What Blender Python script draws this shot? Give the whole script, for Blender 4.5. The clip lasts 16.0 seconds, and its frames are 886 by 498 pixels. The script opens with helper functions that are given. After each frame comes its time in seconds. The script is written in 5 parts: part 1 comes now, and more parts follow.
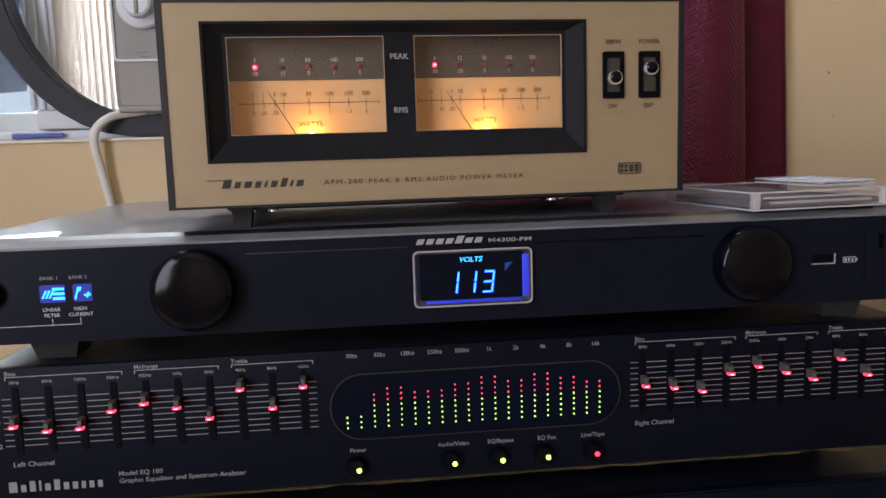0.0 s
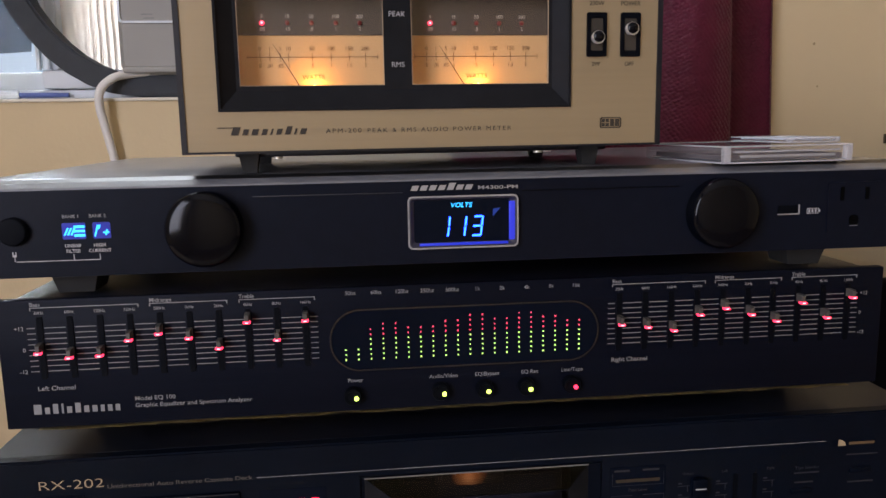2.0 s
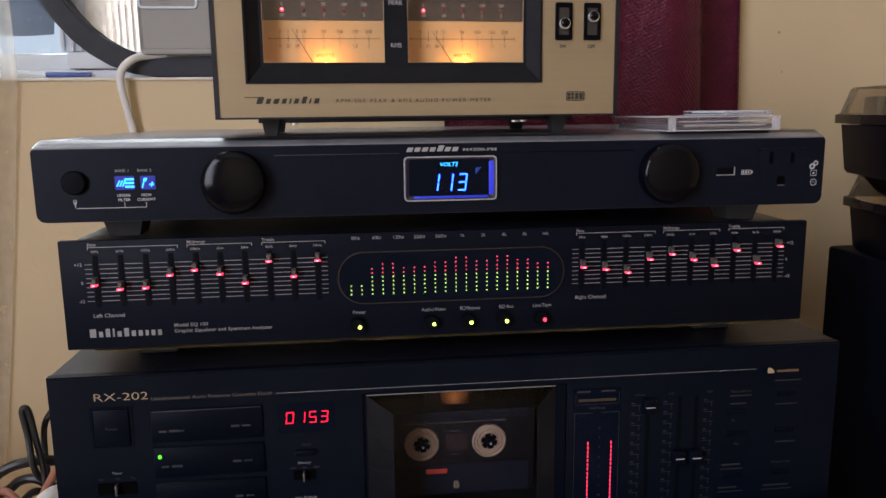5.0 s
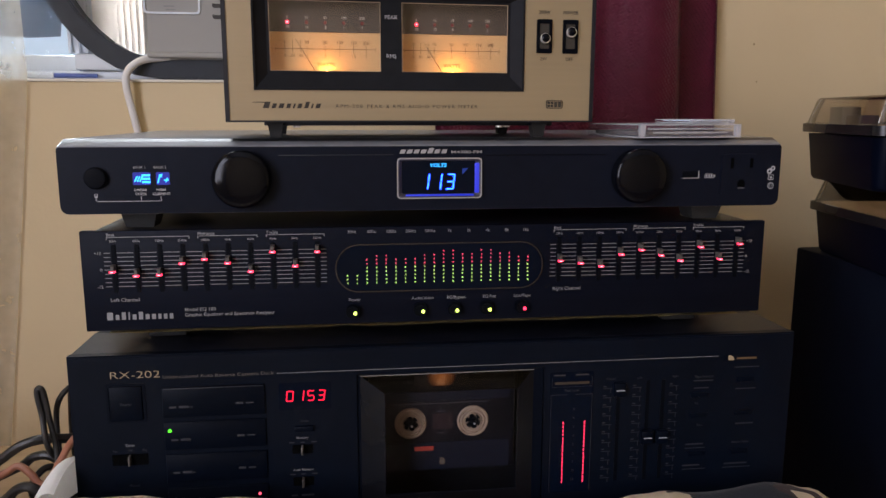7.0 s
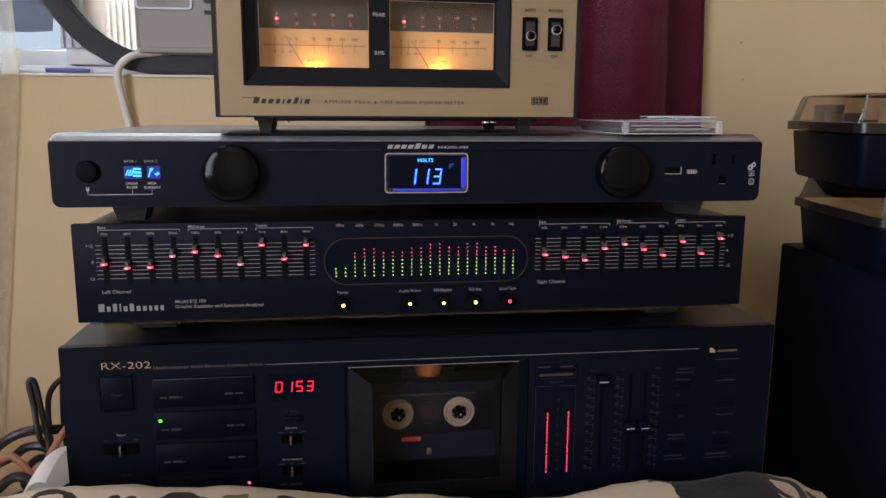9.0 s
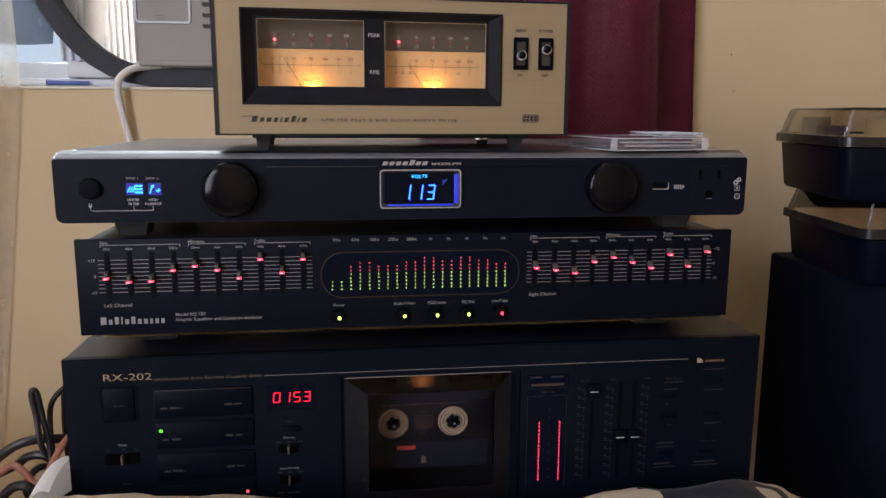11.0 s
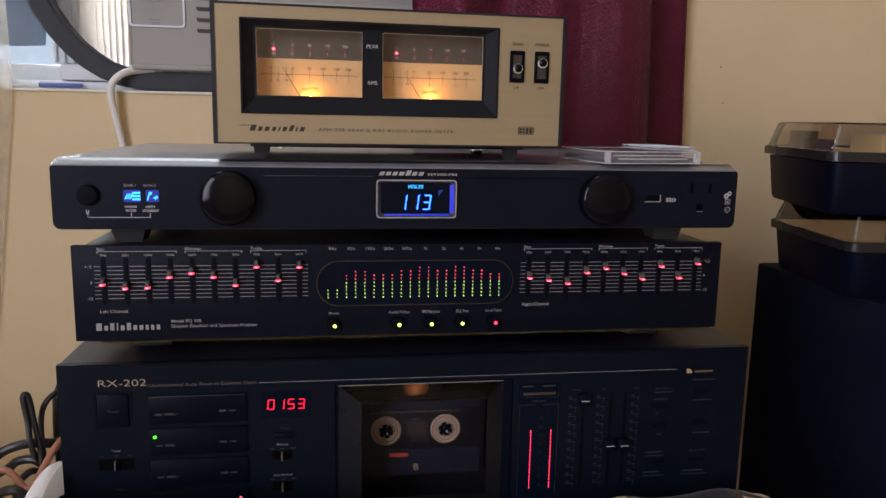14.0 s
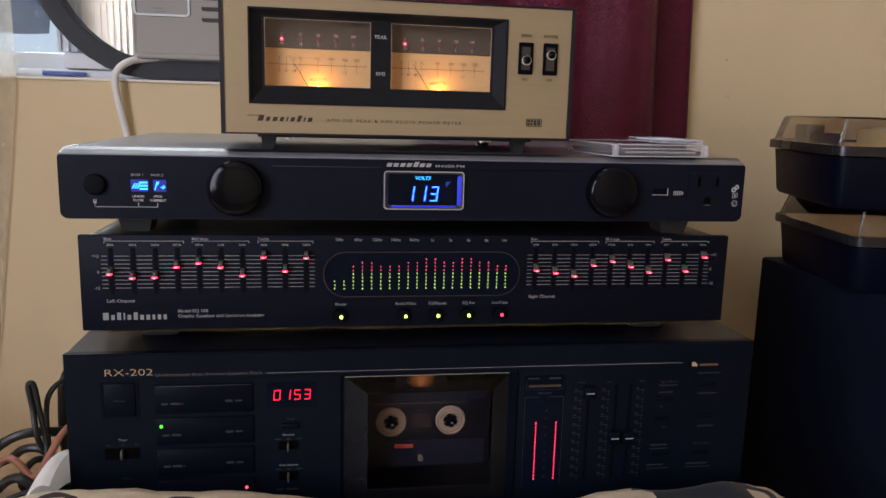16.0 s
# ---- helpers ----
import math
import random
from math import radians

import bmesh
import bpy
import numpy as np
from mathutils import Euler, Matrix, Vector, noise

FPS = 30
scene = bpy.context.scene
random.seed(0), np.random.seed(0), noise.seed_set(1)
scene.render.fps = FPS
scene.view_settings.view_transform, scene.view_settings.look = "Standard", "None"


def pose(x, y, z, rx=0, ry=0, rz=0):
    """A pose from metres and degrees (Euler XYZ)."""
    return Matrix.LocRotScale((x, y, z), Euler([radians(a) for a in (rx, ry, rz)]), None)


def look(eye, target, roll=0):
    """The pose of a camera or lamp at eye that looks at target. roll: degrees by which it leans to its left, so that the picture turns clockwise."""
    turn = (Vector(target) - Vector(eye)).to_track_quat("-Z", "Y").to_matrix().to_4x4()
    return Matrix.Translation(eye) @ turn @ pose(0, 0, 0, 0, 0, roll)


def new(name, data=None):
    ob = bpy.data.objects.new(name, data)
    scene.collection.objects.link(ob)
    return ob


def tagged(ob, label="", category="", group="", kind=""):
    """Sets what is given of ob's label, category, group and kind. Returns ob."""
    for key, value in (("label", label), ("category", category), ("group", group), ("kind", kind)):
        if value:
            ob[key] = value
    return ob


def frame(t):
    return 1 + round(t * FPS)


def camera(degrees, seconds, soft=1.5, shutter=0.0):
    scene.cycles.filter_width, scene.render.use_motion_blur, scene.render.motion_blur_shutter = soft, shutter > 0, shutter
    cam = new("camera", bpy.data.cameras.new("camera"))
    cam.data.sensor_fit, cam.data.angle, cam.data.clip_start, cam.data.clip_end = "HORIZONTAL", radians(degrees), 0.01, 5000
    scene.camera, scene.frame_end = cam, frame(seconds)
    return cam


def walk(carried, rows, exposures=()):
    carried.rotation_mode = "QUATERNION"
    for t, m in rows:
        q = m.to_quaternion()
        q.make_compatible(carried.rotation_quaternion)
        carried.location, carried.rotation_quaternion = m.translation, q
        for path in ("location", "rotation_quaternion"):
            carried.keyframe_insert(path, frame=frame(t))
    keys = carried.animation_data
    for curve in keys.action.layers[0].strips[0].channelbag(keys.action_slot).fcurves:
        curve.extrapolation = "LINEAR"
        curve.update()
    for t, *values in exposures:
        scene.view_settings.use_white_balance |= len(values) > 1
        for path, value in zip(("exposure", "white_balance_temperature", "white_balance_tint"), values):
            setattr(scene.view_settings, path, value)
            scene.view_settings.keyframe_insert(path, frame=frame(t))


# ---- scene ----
cam = camera(60.0, 16.0)
PATH = [
    (0, (-0.04433, -0.31920, 1.03438), (0.15260, 1.65463, 0.77899), -1.733),
    (0.5, (-0.04716, -0.33310, 1.03431), (0.15685, 1.63756, 0.76069), -1.578),
    (1, (-0.04710, -0.33373, 1.03143), (0.16103, 1.63406, 0.74078), -1.446),
    (1.5, (-0.04420, -0.34006, 1.02943), (0.16412, 1.62556, 0.72461), -1.182),
    (2, (-0.04628, -0.34660, 1.02491), (0.16127, 1.61642, 0.70322), -1.021),
    (2.5, (-0.04863, -0.35407, 1.02002), (0.15573, 1.60745, 0.68733), -0.874),
    (3, (-0.04776, -0.36206, 1.01495), (0.15461, 1.59793, 0.67222), -0.751),
    (3.5, (-0.04810, -0.37959, 1.01774), (0.15638, 1.57898, 0.66820), -0.722),
    (4, (-0.05146, -0.39545, 1.01875), (0.15691, 1.56233, 0.66711), -0.735),
    (4.5, (-0.05406, -0.40517, 1.01718), (0.15838, 1.55193, 0.66414), -0.732),
    (5, (-0.05113, -0.41590, 1.01626), (0.16776, 1.54076, 0.66478), -0.654),
    (7.5, (-0.05553, -0.45977, 1.01835), (0.19770, 1.49389, 0.67327), 0.354),
    (8, (-0.05587, -0.46173, 1.01529), (0.20356, 1.49028, 0.66554), 0.562),
    (8.5, (-0.05731, -0.46545, 1.01894), (0.20332, 1.48604, 0.66713), 0.524),
    (9, (-0.05205, -0.46460, 1.01797), (0.20984, 1.48613, 0.66291), 0.341),
    (11.5, (-0.05129, -0.47744, 1.02747), (0.22353, 1.47403, 0.68651), 0.330),
    (12, (-0.05111, -0.47708, 1.02776), (0.23586, 1.47306, 0.68923), 0.467),
    (12.5, (-0.05389, -0.47943, 1.02889), (0.24328, 1.46945, 0.69189), 0.651),
    (13, (-0.05649, -0.48014, 1.03002), (0.24537, 1.46801, 0.69298), 0.833),
    (13.5, (-0.05700, -0.48170, 1.03055), (0.24717, 1.46665, 0.69678), 0.960),
    (14, (-0.05735, -0.47951, 1.03104), (0.24648, 1.46855, 0.69528), 1.126),
    (14.5, (-0.05862, -0.47723, 1.03088), (0.24509, 1.47056, 0.69340), 1.247),
    (15, (-0.05992, -0.47792, 1.03126), (0.24263, 1.46947, 0.69048), 1.401),
    (15.5, (-0.06225, -0.47759, 1.03128), (0.24092, 1.46832, 0.68267), 1.481),
    (16, (-0.06196, -0.47846, 1.03104), (0.24288, 1.46558, 0.67357), 1.539),
]
walk(cam, [(t, look(eye, target, roll)) for t, eye, target, roll in PATH])

# ---- world and light ----
world = bpy.data.worlds.new("world")
scene.world = world
world.use_nodes = True
wn = world.node_tree
sky = wn.nodes.new("ShaderNodeTexSky")
sky.sky_type, sky.sun_disc = "NISHITA", False
sky.sun_elevation, sky.sun_rotation = radians(50), radians(250)
wn.nodes["Background"].inputs[1].default_value = 0.15
wn.links.new(sky.outputs[0], wn.nodes["Background"].inputs[0])

sun = new("sun", bpy.data.lights.new("sun", "SUN"))
sun.data.energy, sun.data.angle, sun.data.color = 2.5, radians(0.5), (1.0, 0.95, 0.88)
sun.matrix_world = look((-4, -1.5, 6), (0, 0, 0))


def window_lamp(name, eye, target, w, h, power, colour):
    ob = new(name, bpy.data.lights.new(name, "AREA"))
    ob.data.shape, ob.data.size, ob.data.size_y = "RECTANGLE", w, h
    ob.data.energy, ob.data.color = power, colour
    ob.matrix_world = look(eye, target)
    return ob


# daylight in the opening over the air conditioner; fill in an added, unseen window
window_lamp("window_daylight", (-0.15, 0.50, 1.75), (-0.15, -1.5, 0.9), 0.85, 0.5, 12.0, (0.86, 0.93, 1.0))
window_lamp("left_daylight", (-0.47, 0.60, 1.26), (-0.35, -1.5, 1.0), 0.28, 0.34, 8.0, (0.84, 0.92, 1.0))
window_lamp("side_fill_light", (-1.03, -1.35, 1.35), (0.0, -1.35, 1.30), 1.1, 1.1, 35.0, (0.97, 0.96, 1.15))


# ---- materials ----
def mat(name, colour, rough=0.5, metal=0.0, var=0.15, scale=60.0, bump=0.0, bscale=400.0, coat=0.0, stretch=None, spec=0.5, sheen=0.0):
    m = bpy.data.materials.new(name)
    m.use_nodes = True
    nt = m.node_tree
    b = nt.nodes["Principled BSDF"]
    b.inputs["Roughness"].default_value, b.inputs["Metallic"].default_value = rough, metal
    b.inputs["Specular IOR Level"].default_value = spec
    b.inputs["Coat Weight"].default_value = coat
    b.inputs["Sheen Weight"].default_value = sheen
    tc = nt.nodes.new("ShaderNodeTexCoord")
    vec = tc.outputs["Object"]
    if stretch:
        mp = nt.nodes.new("ShaderNodeMapping")
        mp.inputs["Scale"].default_value = stretch
        nt.links.new(vec, mp.inputs[0])
        vec = mp.outputs[0]
    n1 = nt.nodes.new("ShaderNodeTexNoise")
    n1.inputs["Scale"].default_value, n1.inputs["Detail"].default_value = scale, 6
    n2 = nt.nodes.new("ShaderNodeTexNoise")
    n2.inputs["Scale"].default_value, n2.inputs["Detail"].default_value = scale * 0.12, 3
    for n in (n1, n2):
        nt.links.new(vec, n.inputs["Vector"])
    add = nt.nodes.new("ShaderNodeMath")
    nt.links.new(n1.outputs["Fac"], add.inputs[0])
    nt.links.new(n2.outputs["Fac"], add.inputs[1])
    ramp = nt.nodes.new("ShaderNodeMapRange")
    ramp.inputs["From Min"].default_value, ramp.inputs["From Max"].default_value = 0.6, 1.4
    ramp.inputs["To Min"].default_value, ramp.inputs["To Max"].default_value = 1 - var, 1 + var
    nt.links.new(add.outputs[0], ramp.inputs["Value"])
    mul = nt.nodes.new("ShaderNodeVectorMath")
    mul.operation = "SCALE"
    mul.inputs[0].default_value = colour
    nt.links.new(ramp.outputs[0], mul.inputs["Scale"])
    nt.links.new(mul.outputs[0], b.inputs["Base Color"])
    rr = nt.nodes.new("ShaderNodeMapRange")
    rr.inputs["To Min"].default_value, rr.inputs["To Max"].default_value = max(rough - 0.08, 0.02), min(rough + 0.08, 1)
    nt.links.new(n2.outputs["Fac"], rr.inputs["Value"])
    nt.links.new(rr.outputs[0], b.inputs["Roughness"])
    if bump:
        n3 = nt.nodes.new("ShaderNodeTexNoise")
        n3.inputs["Scale"].default_value, n3.inputs["Detail"].default_value = bscale, 4
        nt.links.new(vec, n3.inputs["Vector"])
        bp = nt.nodes.new("ShaderNodeBump")
        bp.inputs["Strength"].default_value, bp.inputs["Distance"].default_value = bump, 0.001
        nt.links.new(n3.outputs["Fac"], bp.inputs["Height"])
        nt.links.new(bp.outputs[0], b.inputs["Normal"])
    return m


def glow(name, colour, strength):
    m = bpy.data.materials.new(name)
    m.use_nodes = True
    b = m.node_tree.nodes["Principled BSDF"]
    b.inputs["Base Color"].default_value = (*[c * 0.3 for c in colour], 1)
    b.inputs["Emission Color"].default_value, b.inputs["Emission Strength"].default_value = (*colour, 1), strength
    return m


def clear(name, tint, share):
    """Clear polystyrene: mostly see-through, with a glossy, faintly milky share."""
    m = bpy.data.materials.new(name)
    m.use_nodes = True
    nt = m.node_tree
    b = nt.nodes["Principled BSDF"]
    b.inputs["Base Color"].default_value = (0.8, 0.8, 0.82, 1)
    b.inputs["Roughness"].default_value = 0.08
    t, mx = nt.nodes.new("ShaderNodeBsdfTransparent"), nt.nodes.new("ShaderNodeMixShader")
    t.inputs[0].default_value = (*tint, 1)
    mx.inputs[0].default_value = share
    nt.links.new(t.outputs[0], mx.inputs[1])
    nt.links.new(b.outputs[0], mx.inputs[2])
    nt.links.new(mx.outputs[0], nt.nodes["Material Output"].inputs[0])
    return m


def pane(name, tint, gloss=0.06, rough=0.03):
    """A thin sheet: tinted see-through, with a plain share of gloss."""
    m = bpy.data.materials.new(name)
    m.use_nodes = True
    nt = m.node_tree
    nt.nodes.remove(nt.nodes["Principled BSDF"])
    t, g, mx = (nt.nodes.new("ShaderNodeBsdfTransparent"), nt.nodes.new("ShaderNodeBsdfGlossy"), nt.nodes.new("ShaderNodeMixShader"))
    lw = nt.nodes.new("ShaderNodeFresnel")
    lw.inputs[0].default_value = 1.45
    t.inputs[0].default_value = (*tint, 1)
    g.inputs["Roughness"].default_value = rough
    g.inputs[0].default_value = (gloss * 16, gloss * 16, gloss * 16, 1)
    nt.links.new(lw.outputs[0], mx.inputs[0])
    nt.links.new(t.outputs[0], mx.inputs[1])
    nt.links.new(g.outputs[0], mx.inputs[2])
    nt.links.new(mx.outputs[0], nt.nodes["Material Output"].inputs[0])
    return m


WALL = mat("painted_wall", (0.655, 0.528, 0.323), 0.75, var=0.05, scale=9, bump=0.25, bscale=180)
CEIL = mat("ceiling_paint", (0.75, 0.73, 0.68), 0.85, var=0.04, scale=6)
FLOOR = mat("floor_boards", (0.22, 0.13, 0.07), 0.5, var=0.3, scale=14, stretch=(1, 8, 1))
SILL = mat("sill_paint", (0.72, 0.68, 0.58), 0.5, var=0.08, scale=40)
# white plastic; bluish base carries the skylight on the window rail
WHITEPL = mat("white_plastic", (0.66, 0.71, 0.77), 0.42, var=0.05, scale=30, bump=0.05)
ACGREY = mat("ac_plastic", (0.290, 0.284, 0.262), 0.5, var=0.05, scale=20, bump=0.08, bscale=900)
ACDARK = mat("vent_shadow", (0.05, 0.045, 0.04), 0.7)
FOAM = mat("foam_seal", (0.028, 0.034, 0.043), 0.7, var=0.3, scale=60, bump=0.3, bscale=700)
PLEAT = mat("accordion_vinyl", (0.78, 0.74, 0.70), 0.55, var=0.05, scale=30)
DKGREY = mat("dark_grey_plastic", (0.045, 0.058, 0.075), 0.6, var=0.2)
BLUEPL = mat("blue_plastic", (0.10, 0.15, 0.42), 0.4, var=0.1)
CORD = mat("cord_rubber", (0.75, 0.74, 0.71), 0.45, var=0.06, scale=50)
BLACKCASE = mat("black_steel", (0.0058, 0.0068, 0.0120), 0.38, var=0.25, scale=90, bump=0.12, bscale=1500, spec=0.4)
# black steel; base raised to grey in place of window reflections on top
PMTOP = mat("sheen_lightened_steel", (0.130, 0.134, 0.150), 0.40, var=0.25, scale=50, bump=0.04, bscale=1200, spec=0.9, coat=0.4)
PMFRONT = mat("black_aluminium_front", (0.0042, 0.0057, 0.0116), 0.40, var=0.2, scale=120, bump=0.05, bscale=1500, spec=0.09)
EQFRONT = mat("charcoal_brushed_panel", (0.0032, 0.0042, 0.0090), 0.45, var=0.18, scale=120, bump=0.08, bscale=500, stretch=(0.05, 1, 3), spec=0.06)
DKFRONT = mat("blue_black_panel", (0.0018, 0.0036, 0.0084), 0.40, var=0.18, scale=120, bump=0.06, bscale=900, spec=0.10)
DKBTN = mat("black_button_plastic", (0.0012, 0.0026, 0.0066), 0.45, var=0.2, scale=160, bump=0.05, spec=0.07)
GLOSS = mat("gloss_black_plastic", (0.0020, 0.0040, 0.0100), 0.16, var=0.2, scale=90, spec=0.08)
KNOB = mat("knob_black", (0.0016, 0.0020, 0.0038), 0.12, var=0.3, scale=60, spec=0.17)
MATTE = mat("matte_black", (0.0013, 0.0019, 0.0038), 0.6, var=0.2, spec=0.07)
VOID = mat("black_hole", (0.0008, 0.0008, 0.001), 0.9, spec=0.05)
RUBBER = mat("black_rubber", (0.012, 0.012, 0.012), 0.8, var=0.2, bump=0.2)
CHAMP = mat("champagne_aluminium", (0.305, 0.238, 0.142), 0.42, metal=0.3, var=0.05, scale=200, bump=0.04, bscale=700, stretch=(0.06, 1, 2))
BEZEL = mat("bezel_black", (0.0115, 0.0118, 0.0135), 0.55, var=0.2, scale=120, bump=0.05, spec=0.06)
SILVER = mat("silver_print", (0.30, 0.29, 0.28), 0.5, var=0.08, scale=300)
WHITEPR = mat("white_print", (0.42, 0.42, 0.43), 0.55, var=0.08, scale=300)
GREYPR = mat("grey_print", (0.20, 0.20, 0.205), 0.6, var=0.12, scale=300)
DIMPR = mat("dim_grey_print", (0.014, 0.015, 0.020), 0.6, var=0.15, scale=300)
GOLDPR = mat("gold_print", (0.36, 0.27, 0.16), 0.5, var=0.1, scale=300)
INK = mat("glossy_black_ink", (0.018, 0.014, 0.011), 0.4, var=0.1, scale=300)
BLACKPR = mat("black_print", (0.035, 0.029, 0.022), 0.55, var=0.1, scale=300)
CHROME = mat("chrome", (0.82, 0.81, 0.79), 0.34, metal=0.7, var=0.04)
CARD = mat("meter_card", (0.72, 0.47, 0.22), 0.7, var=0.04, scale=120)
CARDGREY = mat("meter_card_grey", (0.070, 0.056, 0.048), 0.6, var=0.08, scale=120)
INKBR = mat("brown_ink", (0.19, 0.105, 0.05), 0.7, var=0.1)
INKWH = mat("white_ink", (0.55, 0.50, 0.44), 0.6, var=0.1)
FELT = mat("yellow_felt", (0.33, 0.25, 0.10), 0.95, var=0.45, scale=300, bump=0.8, bscale=1500)
SLIDER = mat("slider_knob_grey", (0.065, 0.060, 0.054), 0.4, var=0.15, scale=200)
HUB = mat("reel_plastic", (0.40, 0.29, 0.185), 0.45, var=0.3, scale=200, bump=0.1)
TAPEBODY = mat("cassette_shell", (0.0075, 0.0068, 0.0105), 0.3, var=0.3, scale=40)
TAPELABEL = mat("cassette_label", (0.0035, 0.0055, 0.0150), 0.5, var=0.15, scale=40)
REDLAB = mat("red_label_print", (0.62, 0.07, 0.04), 0.5, var=0.1)
CABLE = mat("black_cable", (0.014, 0.013, 0.013), 0.42, var=0.3, scale=90, bump=0.1)
CABLEBR = mat("brown_cable", (0.30, 0.115, 0.065), 0.5, var=0.15, scale=90)
SPK = mat("black_cabinet", (0.0030, 0.0048, 0.0115), 0.6, var=0.3, scale=60, bump=0.3, bscale=900, spec=0.10)
TUB = mat("black_tub_plastic", (0.0016, 0.0030, 0.0098), 0.40, var=0.2, scale=40, bump=0.06, spec=0.13)
LID = pane("smoked_acrylic", (0.70, 0.64, 0.58), 0.07, 0.06)
# milky share makes up the highlight on the lid's near corner
LIDRIM = clear("lid_corner_highlight", (0.80, 0.78, 0.75), 0.12)
LIDEDGE = mat("smoked_acrylic_edge", (0.014, 0.013, 0.014), 0.25, var=0.15, spec=0.35)
INLAY = [mat("inlay_card", c, 0.6, var=0.2, scale=120) for c in ((0.34, 0.33, 0.32), (0.085, 0.062, 0.060), (0.03, 0.025, 0.025), (0.42, 0.30, 0.14), (0.20, 0.12, 0.19), (0.11, 0.15, 0.22))]
TABLE = mat("table_wood", (0.30, 0.19, 0.10), 0.5, var=0.3, scale=20, stretch=(1, 6, 6))
WHITECL = mat("white_cloth", (0.93, 0.91, 0.87), 0.9, var=0.04, scale=60, bump=0.3, bscale=900, sheen=0.3)
SMOKE = pane("smoked_window", (0.82, 0.82, 0.87), 0.010, 0.05)
GLASS = pane("clear_window", (0.93, 0.92, 0.90), 0.05, 0.02)
WINGLASS = pane("window_glass", (0.95, 0.97, 1.0), 0.010, 0.01)
CLEAR = clear("clear_polystyrene", (0.95, 0.95, 0.96), 0.05)
# milkier share puts the glints of the case edges into the material
CLEAREDGE = clear("polystyrene_glint", (0.92, 0.92, 0.93), 0.36)
GRIDPR = mat("scale_print", (0.15, 0.15, 0.155), 0.6, var=0.12, scale=300)
SPOOL = mat("spool_insert", (0.035, 0.02, 0.02), 0.4, var=0.3, scale=80)

G_LED = glow("green_led", (0.62, 1.0, 0.20), 2.0)
PLAY_LED = glow("green_play_light", (0.10, 1.0, 0.03), 1.6)
Y_LED = glow("yellow_green_led", (0.75, 1.0, 0.14), 3.2)
R_LED = glow("red_led", (1.0, 0.07, 0.13), 2.3)
R_BAR = glow("red_bar", (1.0, 0.035, 0.10), 2.4)
R_LEDHOT = glow("red_slider_led", (1.0, 0.03, 0.085), 3.6)
LED_CORE = glow("led_core", (1.0, 0.42, 0.50), 2.6)
R_OFF = mat("unlit_red_led", (0.22, 0.03, 0.03), 0.3)
R_DIG = glow("red_digit", (1.0, 0.006, 0.035), 3.2)
B_DIG = glow("blue_digit", (0.006, 0.035, 1.0), 26.0)
B_TXT = glow("cyan_text", (0.03, 0.42, 1.0), 2.6)
B_BACK = glow("blue_window", (0.003, 0.03, 1.0), 0.055)
B_DIM = glow("dim_blue_mark", (0.01, 0.06, 0.45), 0.35)
BULB = glow("warm_bulb", (1.0, 0.60, 0.16), 12.0)


def curtain_mat():
    m = mat("burgundy_weave", (0.19, 0.018, 0.056), 0.40, var=0.22, scale=40, spec=0.42, sheen=0.10)
    nt = m.node_tree
    b = nt.nodes["Principled BSDF"]
    tc = nt.nodes.new("ShaderNodeTexCoord")
    mp = nt.nodes.new("ShaderNodeMapping")
    mp.inputs["Scale"].default_value = (1.0, 0.6, 1.25)
    mp.inputs["Rotation"].default_value = (0.0, 0.55, 0.0)
    v = nt.nodes.new("ShaderNodeTexVoronoi")
    v.inputs["Scale"].default_value, v.inputs["Randomness"].default_value = 250, 0.3
    bp = nt.nodes.new("ShaderNodeBump")
    bp.inputs["Strength"].default_value, bp.inputs["Distance"].default_value = 0.8, 0.0018
    bp.invert = True
    nt.links.new(tc.outputs["Object"], mp.inputs[0])
    nt.links.new(mp.outputs[0], v.inputs["Vector"])
    nt.links.new(v.outputs["Distance"], bp.inputs["Height"])
    nt.links.new(bp.outputs[0], b.inputs["Normal"])
    return m


CURT = curtain_mat()


def thin_cloth(m, tint, share):
    """Lets a share of the light through."""
    nt = m.node_tree
    b = nt.nodes["Principled BSDF"]
    tr, mx = nt.nodes.new("ShaderNodeBsdfTranslucent"), nt.nodes.new("ShaderNodeMixShader")
    tr.inputs[0].default_value = (*tint, 1)
    mx.inputs[0].default_value = share
    nt.links.new(b.outputs[0], mx.inputs[1])
    nt.links.new(tr.outputs[0], mx.inputs[2])
    nt.links.new(mx.outputs[0], nt.nodes["Material Output"].inputs[0])
    return m


PLEAT = thin_cloth(PLEAT, (0.85, 0.78, 0.72), 0.5)


def sheer_mat():
    m = mat("sheer_voile", (0.78, 0.71, 0.57), 0.9, var=0.22, scale=60, bump=0.3, bscale=700)
    nt = m.node_tree
    b = nt.nodes["Principled BSDF"]
    tr, mx = nt.nodes.new("ShaderNodeBsdfTranslucent"), nt.nodes.new("ShaderNodeMixShader")
    tr.inputs[0].default_value = (0.80, 0.76, 0.66, 1)
    mx.inputs[0].default_value = 0.12
    nt.links.new(b.outputs[0], mx.inputs[1])
    nt.links.new(tr.outputs[0], mx.inputs[2])
    gap, weave = nt.nodes.new("ShaderNodeBsdfTransparent"), nt.nodes.new("ShaderNodeMixShader")
    weave.inputs[0].default_value = 0.66
    nt.links.new(mx.outputs[0], weave.inputs[1])
    nt.links.new(gap.outputs[0], weave.inputs[2])
    nt.links.new(weave.outputs[0], nt.nodes["Material Output"].inputs[0])
    return m


SHEER = sheer_mat()


